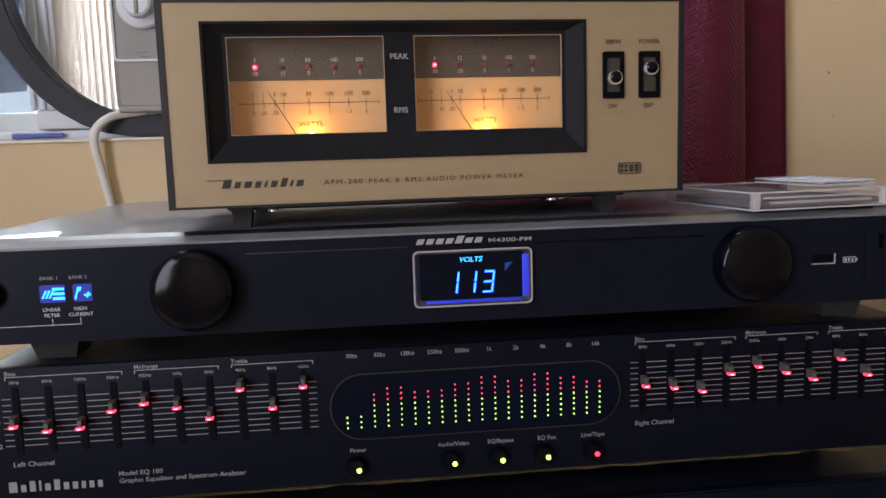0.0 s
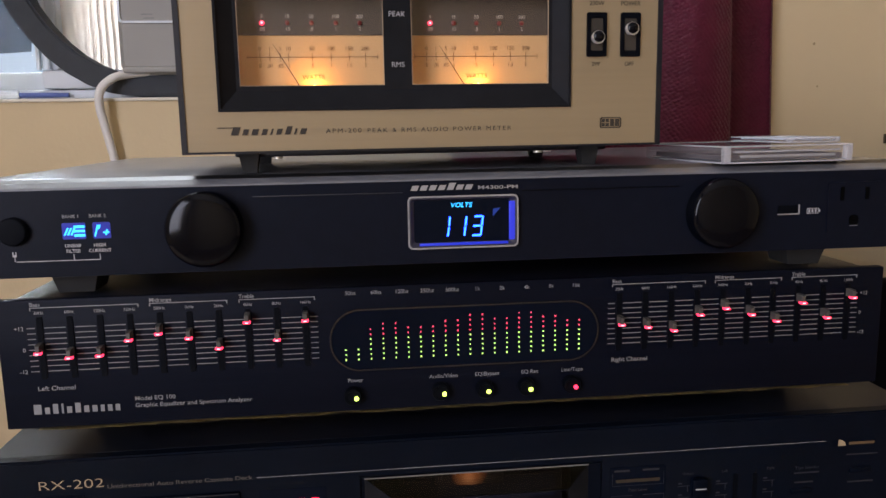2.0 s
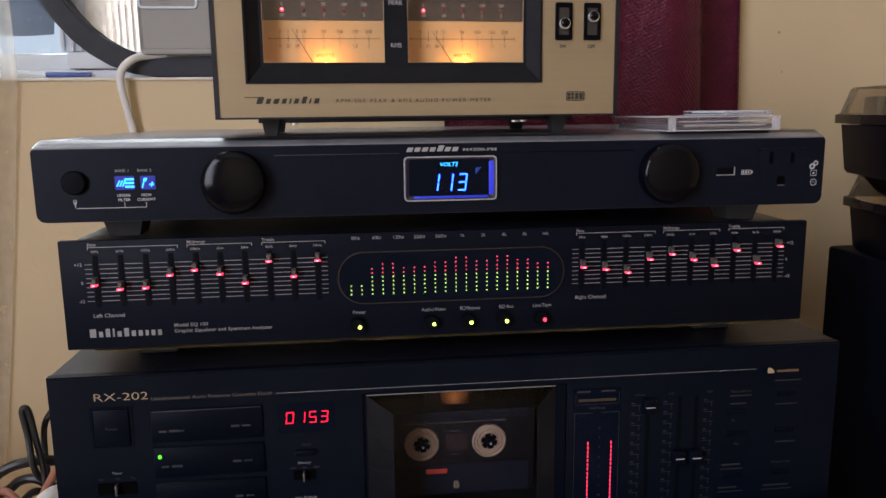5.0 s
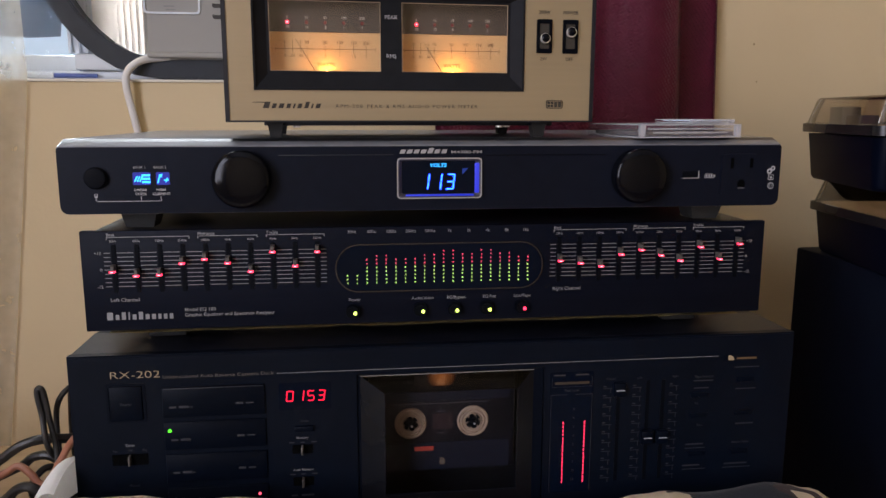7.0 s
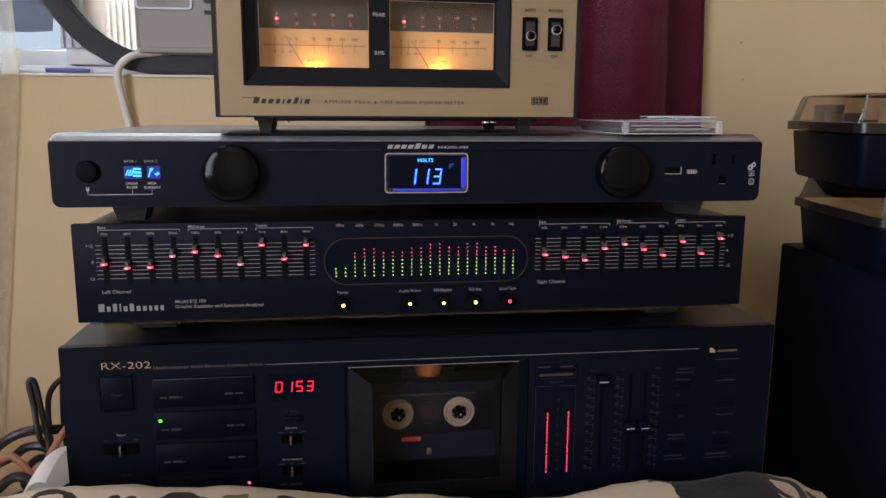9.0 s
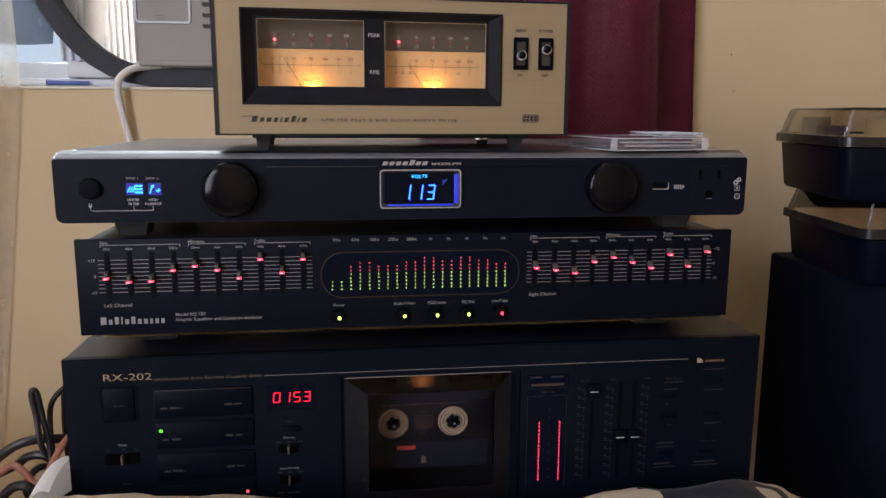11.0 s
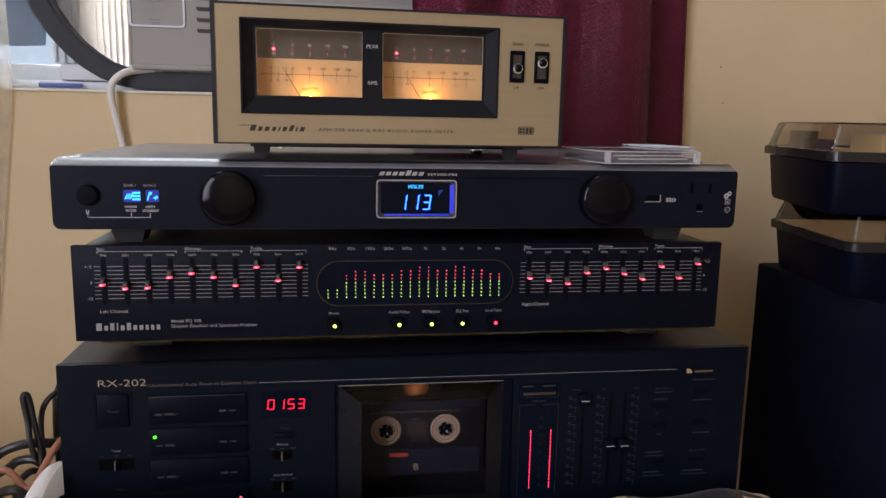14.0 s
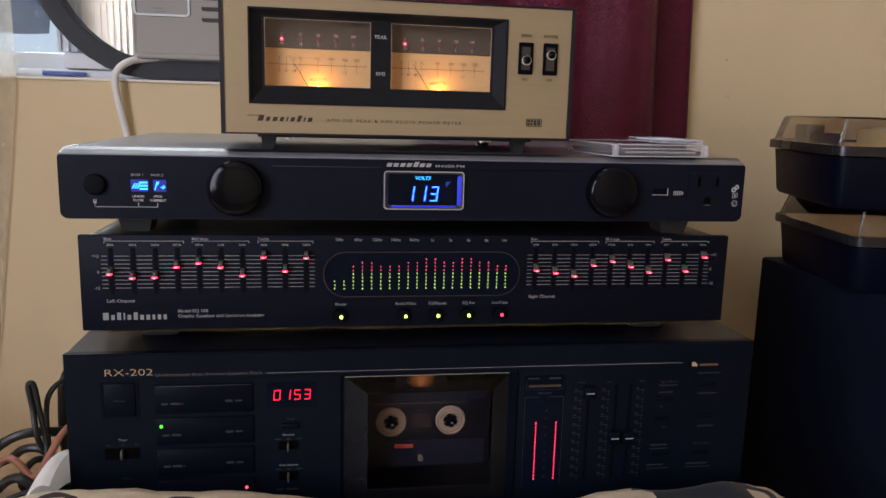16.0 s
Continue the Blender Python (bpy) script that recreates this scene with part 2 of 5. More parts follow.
def print_cloth():
    """Cream cotton with large navy leaves, dark brown spots and rings."""
    m = mat("printed_cotton", (0.92, 0.80, 0.60), 0.9, var=0.05, scale=60, bump=0.35, bscale=1200, sheen=0.2)
    nt = m.node_tree
    b = nt.nodes["Principled BSDF"]
    socket = b.inputs["Base Color"].links[0].from_socket
    tc = nt.nodes.new("ShaderNodeTexCoord")
    warp = nt.nodes.new("ShaderNodeTexNoise")
    warp.inputs["Scale"].default_value, warp.inputs["Detail"].default_value = 38, 2
    nt.links.new(tc.outputs["Object"], warp.inputs["Vector"])
    shift = nt.nodes.new("ShaderNodeVectorMath")
    shift.operation = "MULTIPLY_ADD"
    shift.inputs[1].default_value = (0.022, 0.022, 0)
    nt.links.new(warp.outputs["Color"], shift.inputs[0])
    nt.links.new(tc.outputs["Object"], shift.inputs[2])
    NAVY, BROWN, OLIVE = (0.011, 0.014, 0.023, 1), (0.045, 0.018, 0.014, 1), (0.24, 0.25, 0.06, 1)
    # centre x, y; half sizes; turn in degrees; inner radius of a ring; colour
    shapes = [(0.182, -0.052, 0.031, 0.050, 0, 0, NAVY), (0.222, -0.050, 0.012, 0.020, 20, 0.55, BROWN), (0.243, -0.052, 0.006, 0.009, 40, 0, BROWN),
              (0.147, -0.036, 0.010, 0.003, 10, 0, BROWN), (0.072, -0.062, 0.022, 0.010, 20, 0, OLIVE), (0.120, -0.110, 0.020, 0.012, 30, 0, NAVY), (0.060, -0.120, 0.012, 0.020, 0, 0.5, BROWN),
              (-0.140, -0.060, 0.014, 0.022, 15, 0, BROWN), (-0.167, -0.048, 0.004, 0.010, 70, 0, BROWN), (-0.186, -0.052, 0.006, 0.012, -10, 0, BROWN),
              (-0.212, -0.055, 0.012, 0.018, 35, 0.7, BROWN), (-0.112, -0.050, 0.008, 0.004, 20, 0, OLIVE), (-0.085, -0.052, 0.009, 0.010, 0, 0, NAVY),
              (-0.045, -0.055, 0.010, 0.008, 30, 0, BROWN), (-0.060, -0.080, 0.007, 0.005, 0, 0, OLIVE), (0.000, -0.090, 0.014, 0.012, 10, 0, NAVY), (-0.270, -0.070, 0.016, 0.010, 0, 0.6, BROWN)]
    for cx, cy, hx, hy, turn, inner, col in shapes:
        mp = nt.nodes.new("ShaderNodeMapping")
        mp.vector_type = "TEXTURE"
        mp.inputs["Location"].default_value = (cx + 0.011, cy + 0.011, 0)
        mp.inputs["Rotation"].default_value = (0, 0, radians(turn))
        mp.inputs["Scale"].default_value = (hx, hy, 1000)
        ln = nt.nodes.new("ShaderNodeVectorMath")
        ln.operation = "LENGTH"
        nt.links.new(shift.outputs[0], mp.inputs[0])
        nt.links.new(mp.outputs[0], ln.inputs[0])
        mid, half = (1 + inner) / 2, (1 - inner) / 2
        cmp = nt.nodes.new("ShaderNodeMath")
        cmp.operation = "COMPARE"
        cmp.inputs[1].default_value, cmp.inputs[2].default_value = mid if inner else 0.0, half if inner else 1.0
        nt.links.new(ln.outputs["Value"], cmp.inputs[0])
        mx = nt.nodes.new("ShaderNodeMix")
        mx.data_type = "RGBA"
        nt.links.new(cmp.outputs[0], mx.inputs[0])
        nt.links.new(socket, [q for q in mx.inputs if q.name == "A" and q.type == "RGBA"][0])
        [q for q in mx.inputs if q.name == "B" and q.type == "RGBA"][0].default_value = col
        socket = [q for q in mx.outputs if q.type == "RGBA"][0]
    nt.links.new(socket, b.inputs["Base Color"])
    return m


PRINT = print_cloth()


# ---- mesh helpers ----
def box(bm, x0, x1, y0, y1, z0, z1):
    v = [bm.verts.new(p) for p in ((x0, y0, z0), (x1, y0, z0), (x1, y1, z0), (x0, y1, z0), (x0, y0, z1), (x1, y0, z1), (x1, y1, z1), (x0, y1, z1))]
    for q in ((3, 2, 1, 0), (4, 5, 6, 7), (0, 1, 5, 4), (1, 2, 6, 5), (2, 3, 7, 6), (3, 0, 4, 7)):
        bm.faces.new([v[i] for i in q])
    return bm


def cuboid(x0, x1, y0, y1, z0, z1, r=0.0, seg=2):
    bm = box(bmesh.new(), x0, x1, y0, y1, z0, z1)
    if r:
        bmesh.ops.bevel(bm, geom=bm.edges[:], offset=r, segments=seg, affect="EDGES", profile=0.5)
    return bm


def loft(loops, cap=True):
    """Closed loops of equal length, joined in order."""
    bm = bmesh.new()
    rings = [[bm.verts.new(p) for p in loop] for loop in loops]
    for a, b in zip(rings, rings[1:]):
        for i in range(len(a)):
            j = (i + 1) % len(a)
            bm.faces.new((a[i], a[j], b[j], b[i]))
    if cap:
        bm.faces.new(rings[0][::-1])
        bm.faces.new(rings[-1])
    bmesh.ops.recalc_face_normals(bm, faces=bm.faces[:])
    return bm


def rounded(x0, x1, z0, z1, r, n=4, rb=None):
    """Rounded rectangle in x and z, anticlockwise from the lower left; rb: radius of the lower corners."""
    rb = r if rb is None else rb
    pts = []
    for cx, cz, a0, rad in ((x0 + rb, z0 + rb, 180, rb), (x1 - rb, z0 + rb, 270, rb), (x1 - r, z1 - r, 0, r), (x0 + r, z1 - r, 90, r)):
        for i in range(n + 1):
            a = radians(a0 + 90 * i / n)
            pts.append((cx + rad * math.cos(a), cz + rad * math.sin(a)))
    return pts


def rim(x0, x1, z0, z1):
    return [(x0, z0), (x1, z0), (x1, z1), (x0, z1)]


def plate(pts, y0, y1):
    return loft([[(x, y, z) for x, z in pts] for y in (y0, y1)])


def ring_plate(outer, inner, y0, y1, inner_back=None):
    """A plate in x and z with a hole; both outlines have as many points."""
    bm = bmesh.new()
    inner_back = inner_back or inner
    o0, i0, i1, o1 = [[bm.verts.new((x, y, z)) for x, z in p] for p, y in ((outer, y0), (inner, y0), (inner_back, y1), (outer, y1))]
    n = len(outer)
    for a, b in ((o0, i0), (i0, i1), (i1, o1), (o1, o0)):
        for i in range(n):
            j = (i + 1) % n
            bm.faces.new((a[i], a[j], b[j], b[i]))
    bmesh.ops.recalc_face_normals(bm, faces=bm.faces[:])
    return bm


def lathe(profile, cx, cy, cz, n=32):
    """Turns (radius, y) pairs round an axis along y."""
    loops = [[(cx + r * math.cos(2 * math.pi * i / n), cy + y, cz + r * math.sin(2 * math.pi * i / n)) for i in range(n)] for r, y in profile]
    return loft(loops)


def tube(points, radius, n=10, steps=8):
    """A round cable through the points."""
    p = [Vector(q) for q in points]
    p = [2 * p[0] - p[1]] + p + [2 * p[-1] - p[-2]]
    path = []
    for i in range(1, len(p) - 2):
        for s in range(steps):
            t = s / steps
            a, b, c, d = p[i - 1], p[i], p[i + 1], p[i + 2]
            path.append(0.5 * (2 * b + (c - a) * t + (2 * a - 5 * b + 4 * c - d) * t * t + (3 * b - a - 3 * c + d) * t ** 3))
    path.append(p[-2])
    up, loops = Vector((0.31, 0.83, 0.46)), []
    for i, q in enumerate(path):
        d = (path[min(i + 1, len(path) - 1)] - path[max(i - 1, 0)]).normalized()
        u = (up - d * up.dot(d)).normalized()
        w = d.cross(u)
        up = u
        loops.append([q + radius * (math.cos(2 * math.pi * k / n) * u + math.sin(2 * math.pi * k / n) * w) for k in range(n)])
    return loft(loops)


def sheet(f, nu, nv, thick=0.0):
    """A surface f(u, v), u and v from 0 to 1."""
    bm = bmesh.new()
    g = [[bm.verts.new(f(i / nu, j / nv)) for j in range(nv + 1)] for i in range(nu + 1)]
    for i in range(nu):
        for j in range(nv):
            bm.faces.new((g[i][j], g[i + 1][j], g[i + 1][j + 1], g[i][j + 1]))
    if thick:
        bmesh.ops.solidify(bm, geom=bm.faces[:], thickness=thick)
    bmesh.ops.recalc_face_normals(bm, faces=bm.faces[:])
    return bm


def merge(*bms):
    out = bmesh.new()
    for b in bms:
        me = bpy.data.meshes.new("tmp")
        b.to_mesh(me)
        b.free()
        out.from_mesh(me)
        bpy.data.meshes.remove(me)
    return out


def mesh_of(name, bm, material, smooth=35):
    me = bpy.data.meshes.new(name)
    bm.to_mesh(me)
    bm.free()
    me.materials.append(material)
    if smooth:
        me.polygons.foreach_set("use_smooth", [True] * len(me.polygons))
        me.set_sharp_from_angle(angle=radians(smooth))
    return me


def part(name, bm, material, parent=None, label="", smooth=35):
    ob = new(name, mesh_of(name, bm, material, smooth))
    ob.parent = parent
    return tagged(ob, label)


def thing(name, label, category, at=None, group=""):
    ob = new(name)
    ob.empty_display_size = 0.05
    if at is not None:
        ob.matrix_world = at
    return tagged(ob, label, category, group)


def structure(name, bm, material, label, smooth=0):
    return tagged(part(name, bm, material, None, label, smooth), kind="structure", category=name.split("_")[0])


def text(body, x, z, y, size, material, parent, align="CENTER", shear=0.0, width=None, name="lettering", squeeze=1.0, bold=0.010, spacing=1.0):
    """Words on a face that looks towards -y; x is the anchor, z the middle height of the capitals."""
    cu = bpy.data.curves.new("words", "FONT")
    cu.body, cu.size, cu.align_x, cu.shear, cu.resolution_u = body, 1.0, align, shear, 3
    cu.offset, cu.space_character = bold, spacing
    tmp = bpy.data.objects.new("words", cu)
    scene.collection.objects.link(tmp)
    dg = bpy.context.evaluated_depsgraph_get()
    me = bpy.data.meshes.new_from_object(tmp.evaluated_get(dg))
    bpy.data.objects.remove(tmp)
    bpy.data.curves.remove(cu)
    me.name = name
    xs = [v.co.x for v in me.vertices] or [0]
    kx = size * squeeze
    if width:
        kx = width / max(max(xs) - min(xs), 1e-6)
    for v in me.vertices:
        v.co = (x + kx * v.co.x, y, z + size * (v.co.y - 0.35))
    me.materials.clear()
    me.materials.append(material)
    ob = new(name, me)
    ob.parent = parent
    return ob


def bars(rects, y, material, parent, name="print_bar", shear=0.0):
    """Plain printed bars (x0, x1, z0, z1) on a face, in one mesh."""
    bm = bmesh.new()
    for x0, x1, z0, z1 in rects:
        s = shear * (z1 - z0)
        v = [bm.verts.new(p) for p in ((x0, y, z0), (x1, y, z0), (x1 + s, y, z1), (x0 + s, y, z1))]
        bm.faces.new(v)
    return tagged(part(name, bm, material, parent, smooth=0), kind="stuff" if len(rects) > 1 else "")


def blocks(x0, widths, gap, tops, zb, y, material, parent, shear=0.0):
    """A plain maker's mark: a row of small solid blocks, slanted by shear, in one mesh."""
    rects, x = [], x0
    for w, top in zip(widths, tops):
        rects.append((x, x + w, zb, top))
        x += w + gap
    return bars(rects, y, material, parent, "maker_mark", shear)


SEG = {"0": "abcdef", "1": "bc", "2": "abged", "3": "abgcd", "4": "fgbc", "5": "afgcd", "6": "afgedc", "7": "abc", "8": "abcdefg", "9": "abcfgd"}


def digits(word, x, z, w, h, pitch, y, t, slant, material, parent):
    """Seven-segment figures; each figure is a part of its own. x, z: lower left of the first."""
    for k, ch in enumerate(word):
        bm = bmesh.new()
        x0 = x + k * pitch
        g = t * 0.35
        for s in SEG[ch]:
            a = {"a": (g + t / 2, w - g - t / 2, h - t, h), "g": (g + t / 2, w - g - t / 2, h / 2 - t / 2, h / 2 + t / 2), "d": (g + t / 2, w - g - t / 2, 0, t), "f": (0, t, h / 2 + g, h - g), "b": (w - t, w, h / 2 + g, h - g), "e": (0, t, g, h / 2 - g), "c": (w - t, w, g, h / 2 - g)}[s]
            q = [(a[0], a[2]), (a[1], a[2]), (a[1], a[3]), (a[0], a[3])]
            bm.faces.new([bm.verts.new((x0 + px + slant * pz, y, z + pz)) for px, pz in q])
        part("digit", bm, material, parent, smooth=0)


# ---- the room ----
WY = 0.419
wall = bmesh.new()
for b in ((-1.0, -0.62, WY, 0.62, 0, 2.4), (0.34, 2.4, WY, 0.62, 0, 2.4), (-0.62, 0.34, WY, 0.62, 0, 1.054), (-0.62, 0.34, WY, 0.62, 2.05, 2.4)):
    box(wall, *b)
structure("wall_back", wall, WALL, "beige painted plaster wall with a window opening")
# this wall's opening is added to hold the fill lamp
left = bmesh.new()
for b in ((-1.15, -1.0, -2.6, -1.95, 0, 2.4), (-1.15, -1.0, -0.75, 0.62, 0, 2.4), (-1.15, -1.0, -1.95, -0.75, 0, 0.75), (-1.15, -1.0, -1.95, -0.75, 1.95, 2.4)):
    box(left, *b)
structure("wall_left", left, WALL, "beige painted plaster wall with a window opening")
structure("wall_right", box(bmesh.new(), 2.4, 2.55, -2.6, 0.62, 0, 2.4), WALL, "beige painted plaster wall")
structure("wall_front", box(bmesh.new(), -1.15, 2.55, -2.75, -2.6, 0, 2.4), WALL, "beige painted plaster wall")
structure("ceiling", box(bmesh.new(), -1.15, 2.55, -2.75, 0.62, 2.4, 2.5), CEIL, "off-white painted ceiling")
structure("floor", box(bmesh.new(), -1.15, 2.55, -2.75, 0.62, -0.1, 0.0), FLOOR, "brown wooden floor")
structure("ground", box(bmesh.new(), -60, 60, -60, 60, -0.5, -0.3), mat("lawn", (0.10, 0.12, 0.05), 0.95, var=0.4, scale=2), "grass outside the house")

bd = mat("pale_sky", (0.06, 0.07, 0.08), 1.0, var=0.0)
bd.node_tree.nodes["Principled BSDF"].inputs["Emission Color"].default_value = (0.74, 0.87, 1.0, 1)
bd.node_tree.nodes["Principled BSDF"].inputs["Emission Strength"].default_value = 0.70
structure("backdrop", box(bmesh.new(), -8.0, 6.0, 7.0, 7.1, -0.3, 7.0), bd, "bright overcast sky outside the window")

# wall marks: two small pits in the paint
for x, z, r in ((0.4215, 1.0995, 0.0014), (0.4275, 1.0565, 0.0011)):
    structure("trim", lathe([(r, 0.0), (r * 0.7, -0.0006), (r * 0.1, -0.0008)], x, WY - 0.0004, z, 10), mat("pit", (0.42, 0.31, 0.18), 0.9), "small dark chip in the wall paint")

# window: sill board, frame, glass
structure("window_sill", cuboid(-0.62, 0.34, WY - 0.003, 0.56, 1.0515, 1.0545, 0.001), SILL, "cream painted window sill with worn edge", 35)
window = tagged(new("window_1"), "white vinyl sash window behind an air conditioner", "window", kind="structure")
part("bottom_rail", merge(cuboid(-0.62, 0.34, 0.475, 0.52, 1.0545, 1.083, 0.004), cuboid(-0.62, 0.34, 0.445, 0.476, 1.0545, 1.064, 0.002)), WHITEPL, window)
part("jamb", cuboid(-0.62, -0.575, 0.47, 0.52, 1.083, 2.05, 0.003), WHITEPL, window)
part("jamb", cuboid(0.295, 0.34, 0.47, 0.52, 1.083, 2.05, 0.003), WHITEPL, window)
part("top_rail", cuboid(-0.575, 0.295, 0.47, 0.52, 2.0, 2.05, 0.003), WHITEPL, window)
part("meeting_rail", cuboid(-0.575, 0.295, 0.47, 0.51, 1.42, 1.455, 0.003), WHITEPL, window)
part("stile", cuboid(-0.355, -0.328, 0.46, 0.50, 1.083, 1.42, 0.004), WHITEPL, window)
for x in (-0.356, -0.347, -0.338):
    part("rib", cuboid(x, x + 0.004, 0.4560, 0.4605, 1.0835, 1.42, 0.0012), WHITEPL, window)
wg = part("pane", cuboid(-0.575, -0.335, 0.497, 0.501, 1.083, 1.42), WINGLASS, window, smooth=0)
wg.visible_shadow = False
wg = part("pane", cuboid(-0.575, 0.295, 0.513, 0.517, 1.455, 2.0), WINGLASS, window, smooth=0)
wg.visible_shadow = False

# unseen window, added in the side wall round the fill lamp
win2 = tagged(new("added_window"), "unseen white framed window added in the side wall for fill light", "window", kind="structure")
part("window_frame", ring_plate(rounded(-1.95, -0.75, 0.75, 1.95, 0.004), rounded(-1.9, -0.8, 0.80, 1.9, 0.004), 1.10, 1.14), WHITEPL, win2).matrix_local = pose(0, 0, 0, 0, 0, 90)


# ---- window corner: air conditioner, seal, cord ----
AY = 0.415
ac = thing("air_conditioner", "pale grey window air conditioner with control dial and vents", "air conditioner")
part("body", loft([[(x, y, z) for x, z in rounded(-0.265 + e, 0.27 - e, 1.0755 + e, 1.41 - e, 0.010, 5)] for y, e in ((AY, 0.004), (AY + 0.004, 0.0), (0.60, 0.0))]), ACGREY, ac)
part("lower_lip", cuboid(-0.262, 0.267, AY - 0.006, AY + 0.01, 1.0765, 1.083, 0.0025), ACGREY, ac)
part("control_panel", ring_plate(rounded(-0.2635, -0.2055, 1.122, 1.205, 0.004), rounded(-0.2615, -0.2075, 1.124, 1.203, 0.003), AY - 0.0022, AY - 0.0003), WHITEPL, ac)
dial = part("dial", lathe([(0.021, 0.0), (0.021, -0.004), (0.0195, -0.006), (0.013, -0.008), (0.012, -0.017), (0.010, -0.0185), (0.001, -0.0185)], -0.236, AY - 0.0003, 1.171, 32), WHITEPL, ac, "round off-white control dial")
part("pointer", cuboid(-0.2375, -0.2345, AY - 0.021, AY - 0.0185, 1.161, 1.183, 0.0008), ACGREY, dial)
bars([(-0.243 + 0.002 * i, -0.2325 + 0.001 * i, 1.1295 - 0.0035 * i, 1.1305 - 0.0035 * i) for i in range(2)], AY - 0.0006, GREYPR, ac)
for i in range(9):
    z = 1.1175 + 0.0115 * i
    v = part("vent_slot", plate(rounded(-0.1935, -0.170, z, z + 0.0058, 0.0027, 5), AY - 0.0006, AY + 0.001), ACDARK, ac)
    part("louvre", cuboid(-0.192, -0.171, AY - 0.0022, AY - 0.0007, z + 0.0040, z + 0.0056, 0.0005), ACGREY, v)
for i in range(14):
    part("grille_slat", cuboid(-0.15, 0.25, AY - 0.006, AY - 0.0005, 1.128 + 0.018 * i, 1.137 + 0.018 * i, 0.002), ACGREY, ac)

pleats = thing("accordion_panel", "white pleated accordion side panel of the air conditioner", "side panel")


def pleat(u, v):
    k = u * 10
    tri = abs((k % 1) - 0.5) * 2
    return (-0.33 + 0.066 * u, 0.452 + 0.012 * tri, 1.083 + 0.33 * v)


part("pleated_sheet", sheet(pleat, 40, 1, 0.001), PLEAT, pleats, smooth=0)
part("edge_rail", cuboid(-0.269, -0.2655, 0.43, 0.47, 1.0835, 1.41, 0.001), PLEAT, pleats)
part("track", cuboid(-0.345, -0.268, 0.438, 0.4745, 1.0645, 1.082, 0.003), WHITEPL, pleats)


def strip(points, w, y0, y1):
    """A flat seal of width w in x and z, swept along the points."""
    p = [Vector((a, 0, b)) for a, b in points]
    loops = []
    for i, q in enumerate(p):
        d = (p[min(i + 1, len(p) - 1)] - p[max(i - 1, 0)]).normalized()
        n = Vector((-d.z, 0, d.x)) * w / 2
        a, b = q + n, q - n
        loops.append([(a.x, y0, a.z), (b.x, y0, b.z), (b.x, y1, b.z), (a.x, y1, a.z)])
    bm = loft(loops)
    bmesh.ops.bevel(bm, geom=[e for e in bm.edges if len(e.link_faces) == 2 and e.calc_face_angle() > 0.8], offset=0.002, segments=2, affect="EDGES")
    return bm


seal_pts = [(0.26, 1.0655), (0.0, 1.0655), (-0.20, 1.0655), (-0.255, 1.0665), (-0.275, 1.0695), (-0.293, 1.0765), (-0.310, 1.087), (-0.325, 1.1000), (-0.339, 1.1165), (-0.352, 1.137), (-0.362, 1.162), (-0.370, 1.192), (-0.376, 1.235), (-0.379, 1.29)]
seal = thing("foam_seal", "dark grey foam strip bent under the air conditioner", "foam strip")
part("strip", strip(seal_pts, 0.0215, 0.4195, 0.447), FOAM, seal)

flap = thing("plastic_sheet", "dark grey plastic sheet hanging outside the window glass", "plastic sheet")
part("sheet", sheet(lambda u, v: (-0.52 + 0.135 * u + 0.006 * math.sin(7 * v), 0.535 + 0.012 * math.sin(5 * u + 2 * v), 1.108 + 0.002 * math.sin(6 * u) + 0.34 * v), 16, 12, 0.002), DKGREY, flap)

pen = thing("ballpoint_pen", "blue and white plastic pen lying on the window sill", "pen")
pen.matrix_world = pose(-0.368, 0.437, 1.0588, 0, 0, 4)
part("barrel", loft([[(x, r * math.cos(a * math.pi / 5), r * math.sin(a * math.pi / 5)) for a in range(10)] for x, r in ((0.0, 0.0024), (0.012, 0.0026), (0.046, 0.0022))]), BLUEPL, pen)
part("cap", loft([[(x, r * math.cos(a * math.pi / 5), r * math.sin(a * math.pi / 5)) for a in range(10)] for x, r in ((-0.026, 0.003), (-0.024, 0.0043), (0.002, 0.0043))]), WHITEPL, pen)

cord = thing("white_cable", "white rubber appliance cable hanging over the window sill", "cord")
part("cable", tube([(-0.225, 0.425, 1.0795), (-0.255, 0.418, 1.0765), (-0.270, 0.409, 1.0725), (-0.281, 0.404, 1.0620), (-0.2835, 0.404, 1.048), (-0.281, 0.407, 1.028), (-0.2755, 0.410, 0.995), (-0.268, 0.410, 0.955), (-0.262, 0.410, 0.90), (-0.258, 0.40, 0.742)], 0.0039, 12), CORD, cord)

red = thing("burgundy_curtain", "burgundy woven curtain hanging in folds beside the window", "curtain")


def drape(u, v):
    z = 0.42 + 1.66 * v
    x = 0.040 + 0.301 * u + 0.012 * (1 - min(v / 0.45, 1)) * u + 0.004 * math.sin(9 * v + 6 * u)
    w = max(0.0, 1 - u / 0.62)
    f = 0.020 * math.sin(2 * math.pi * (u * 3.4 + 0.15)) * (0.35 + w) + 0.006 * math.sin(2 * math.pi * (u * 5.3 + 0.4 * v)) * w
    f -= 0.016 * math.exp(-((u - 0.66 - 0.10 * (v - 0.4)) / 0.10) ** 2)
    edge = min(1.0, max(0.0, u - 0.835) / 0.025)
    edge = edge * edge * (3 - 2 * edge)
    return (x + 0.021 * edge, 0.345 + f * (1 - 0.9 * edge) + 0.054 * edge, z)


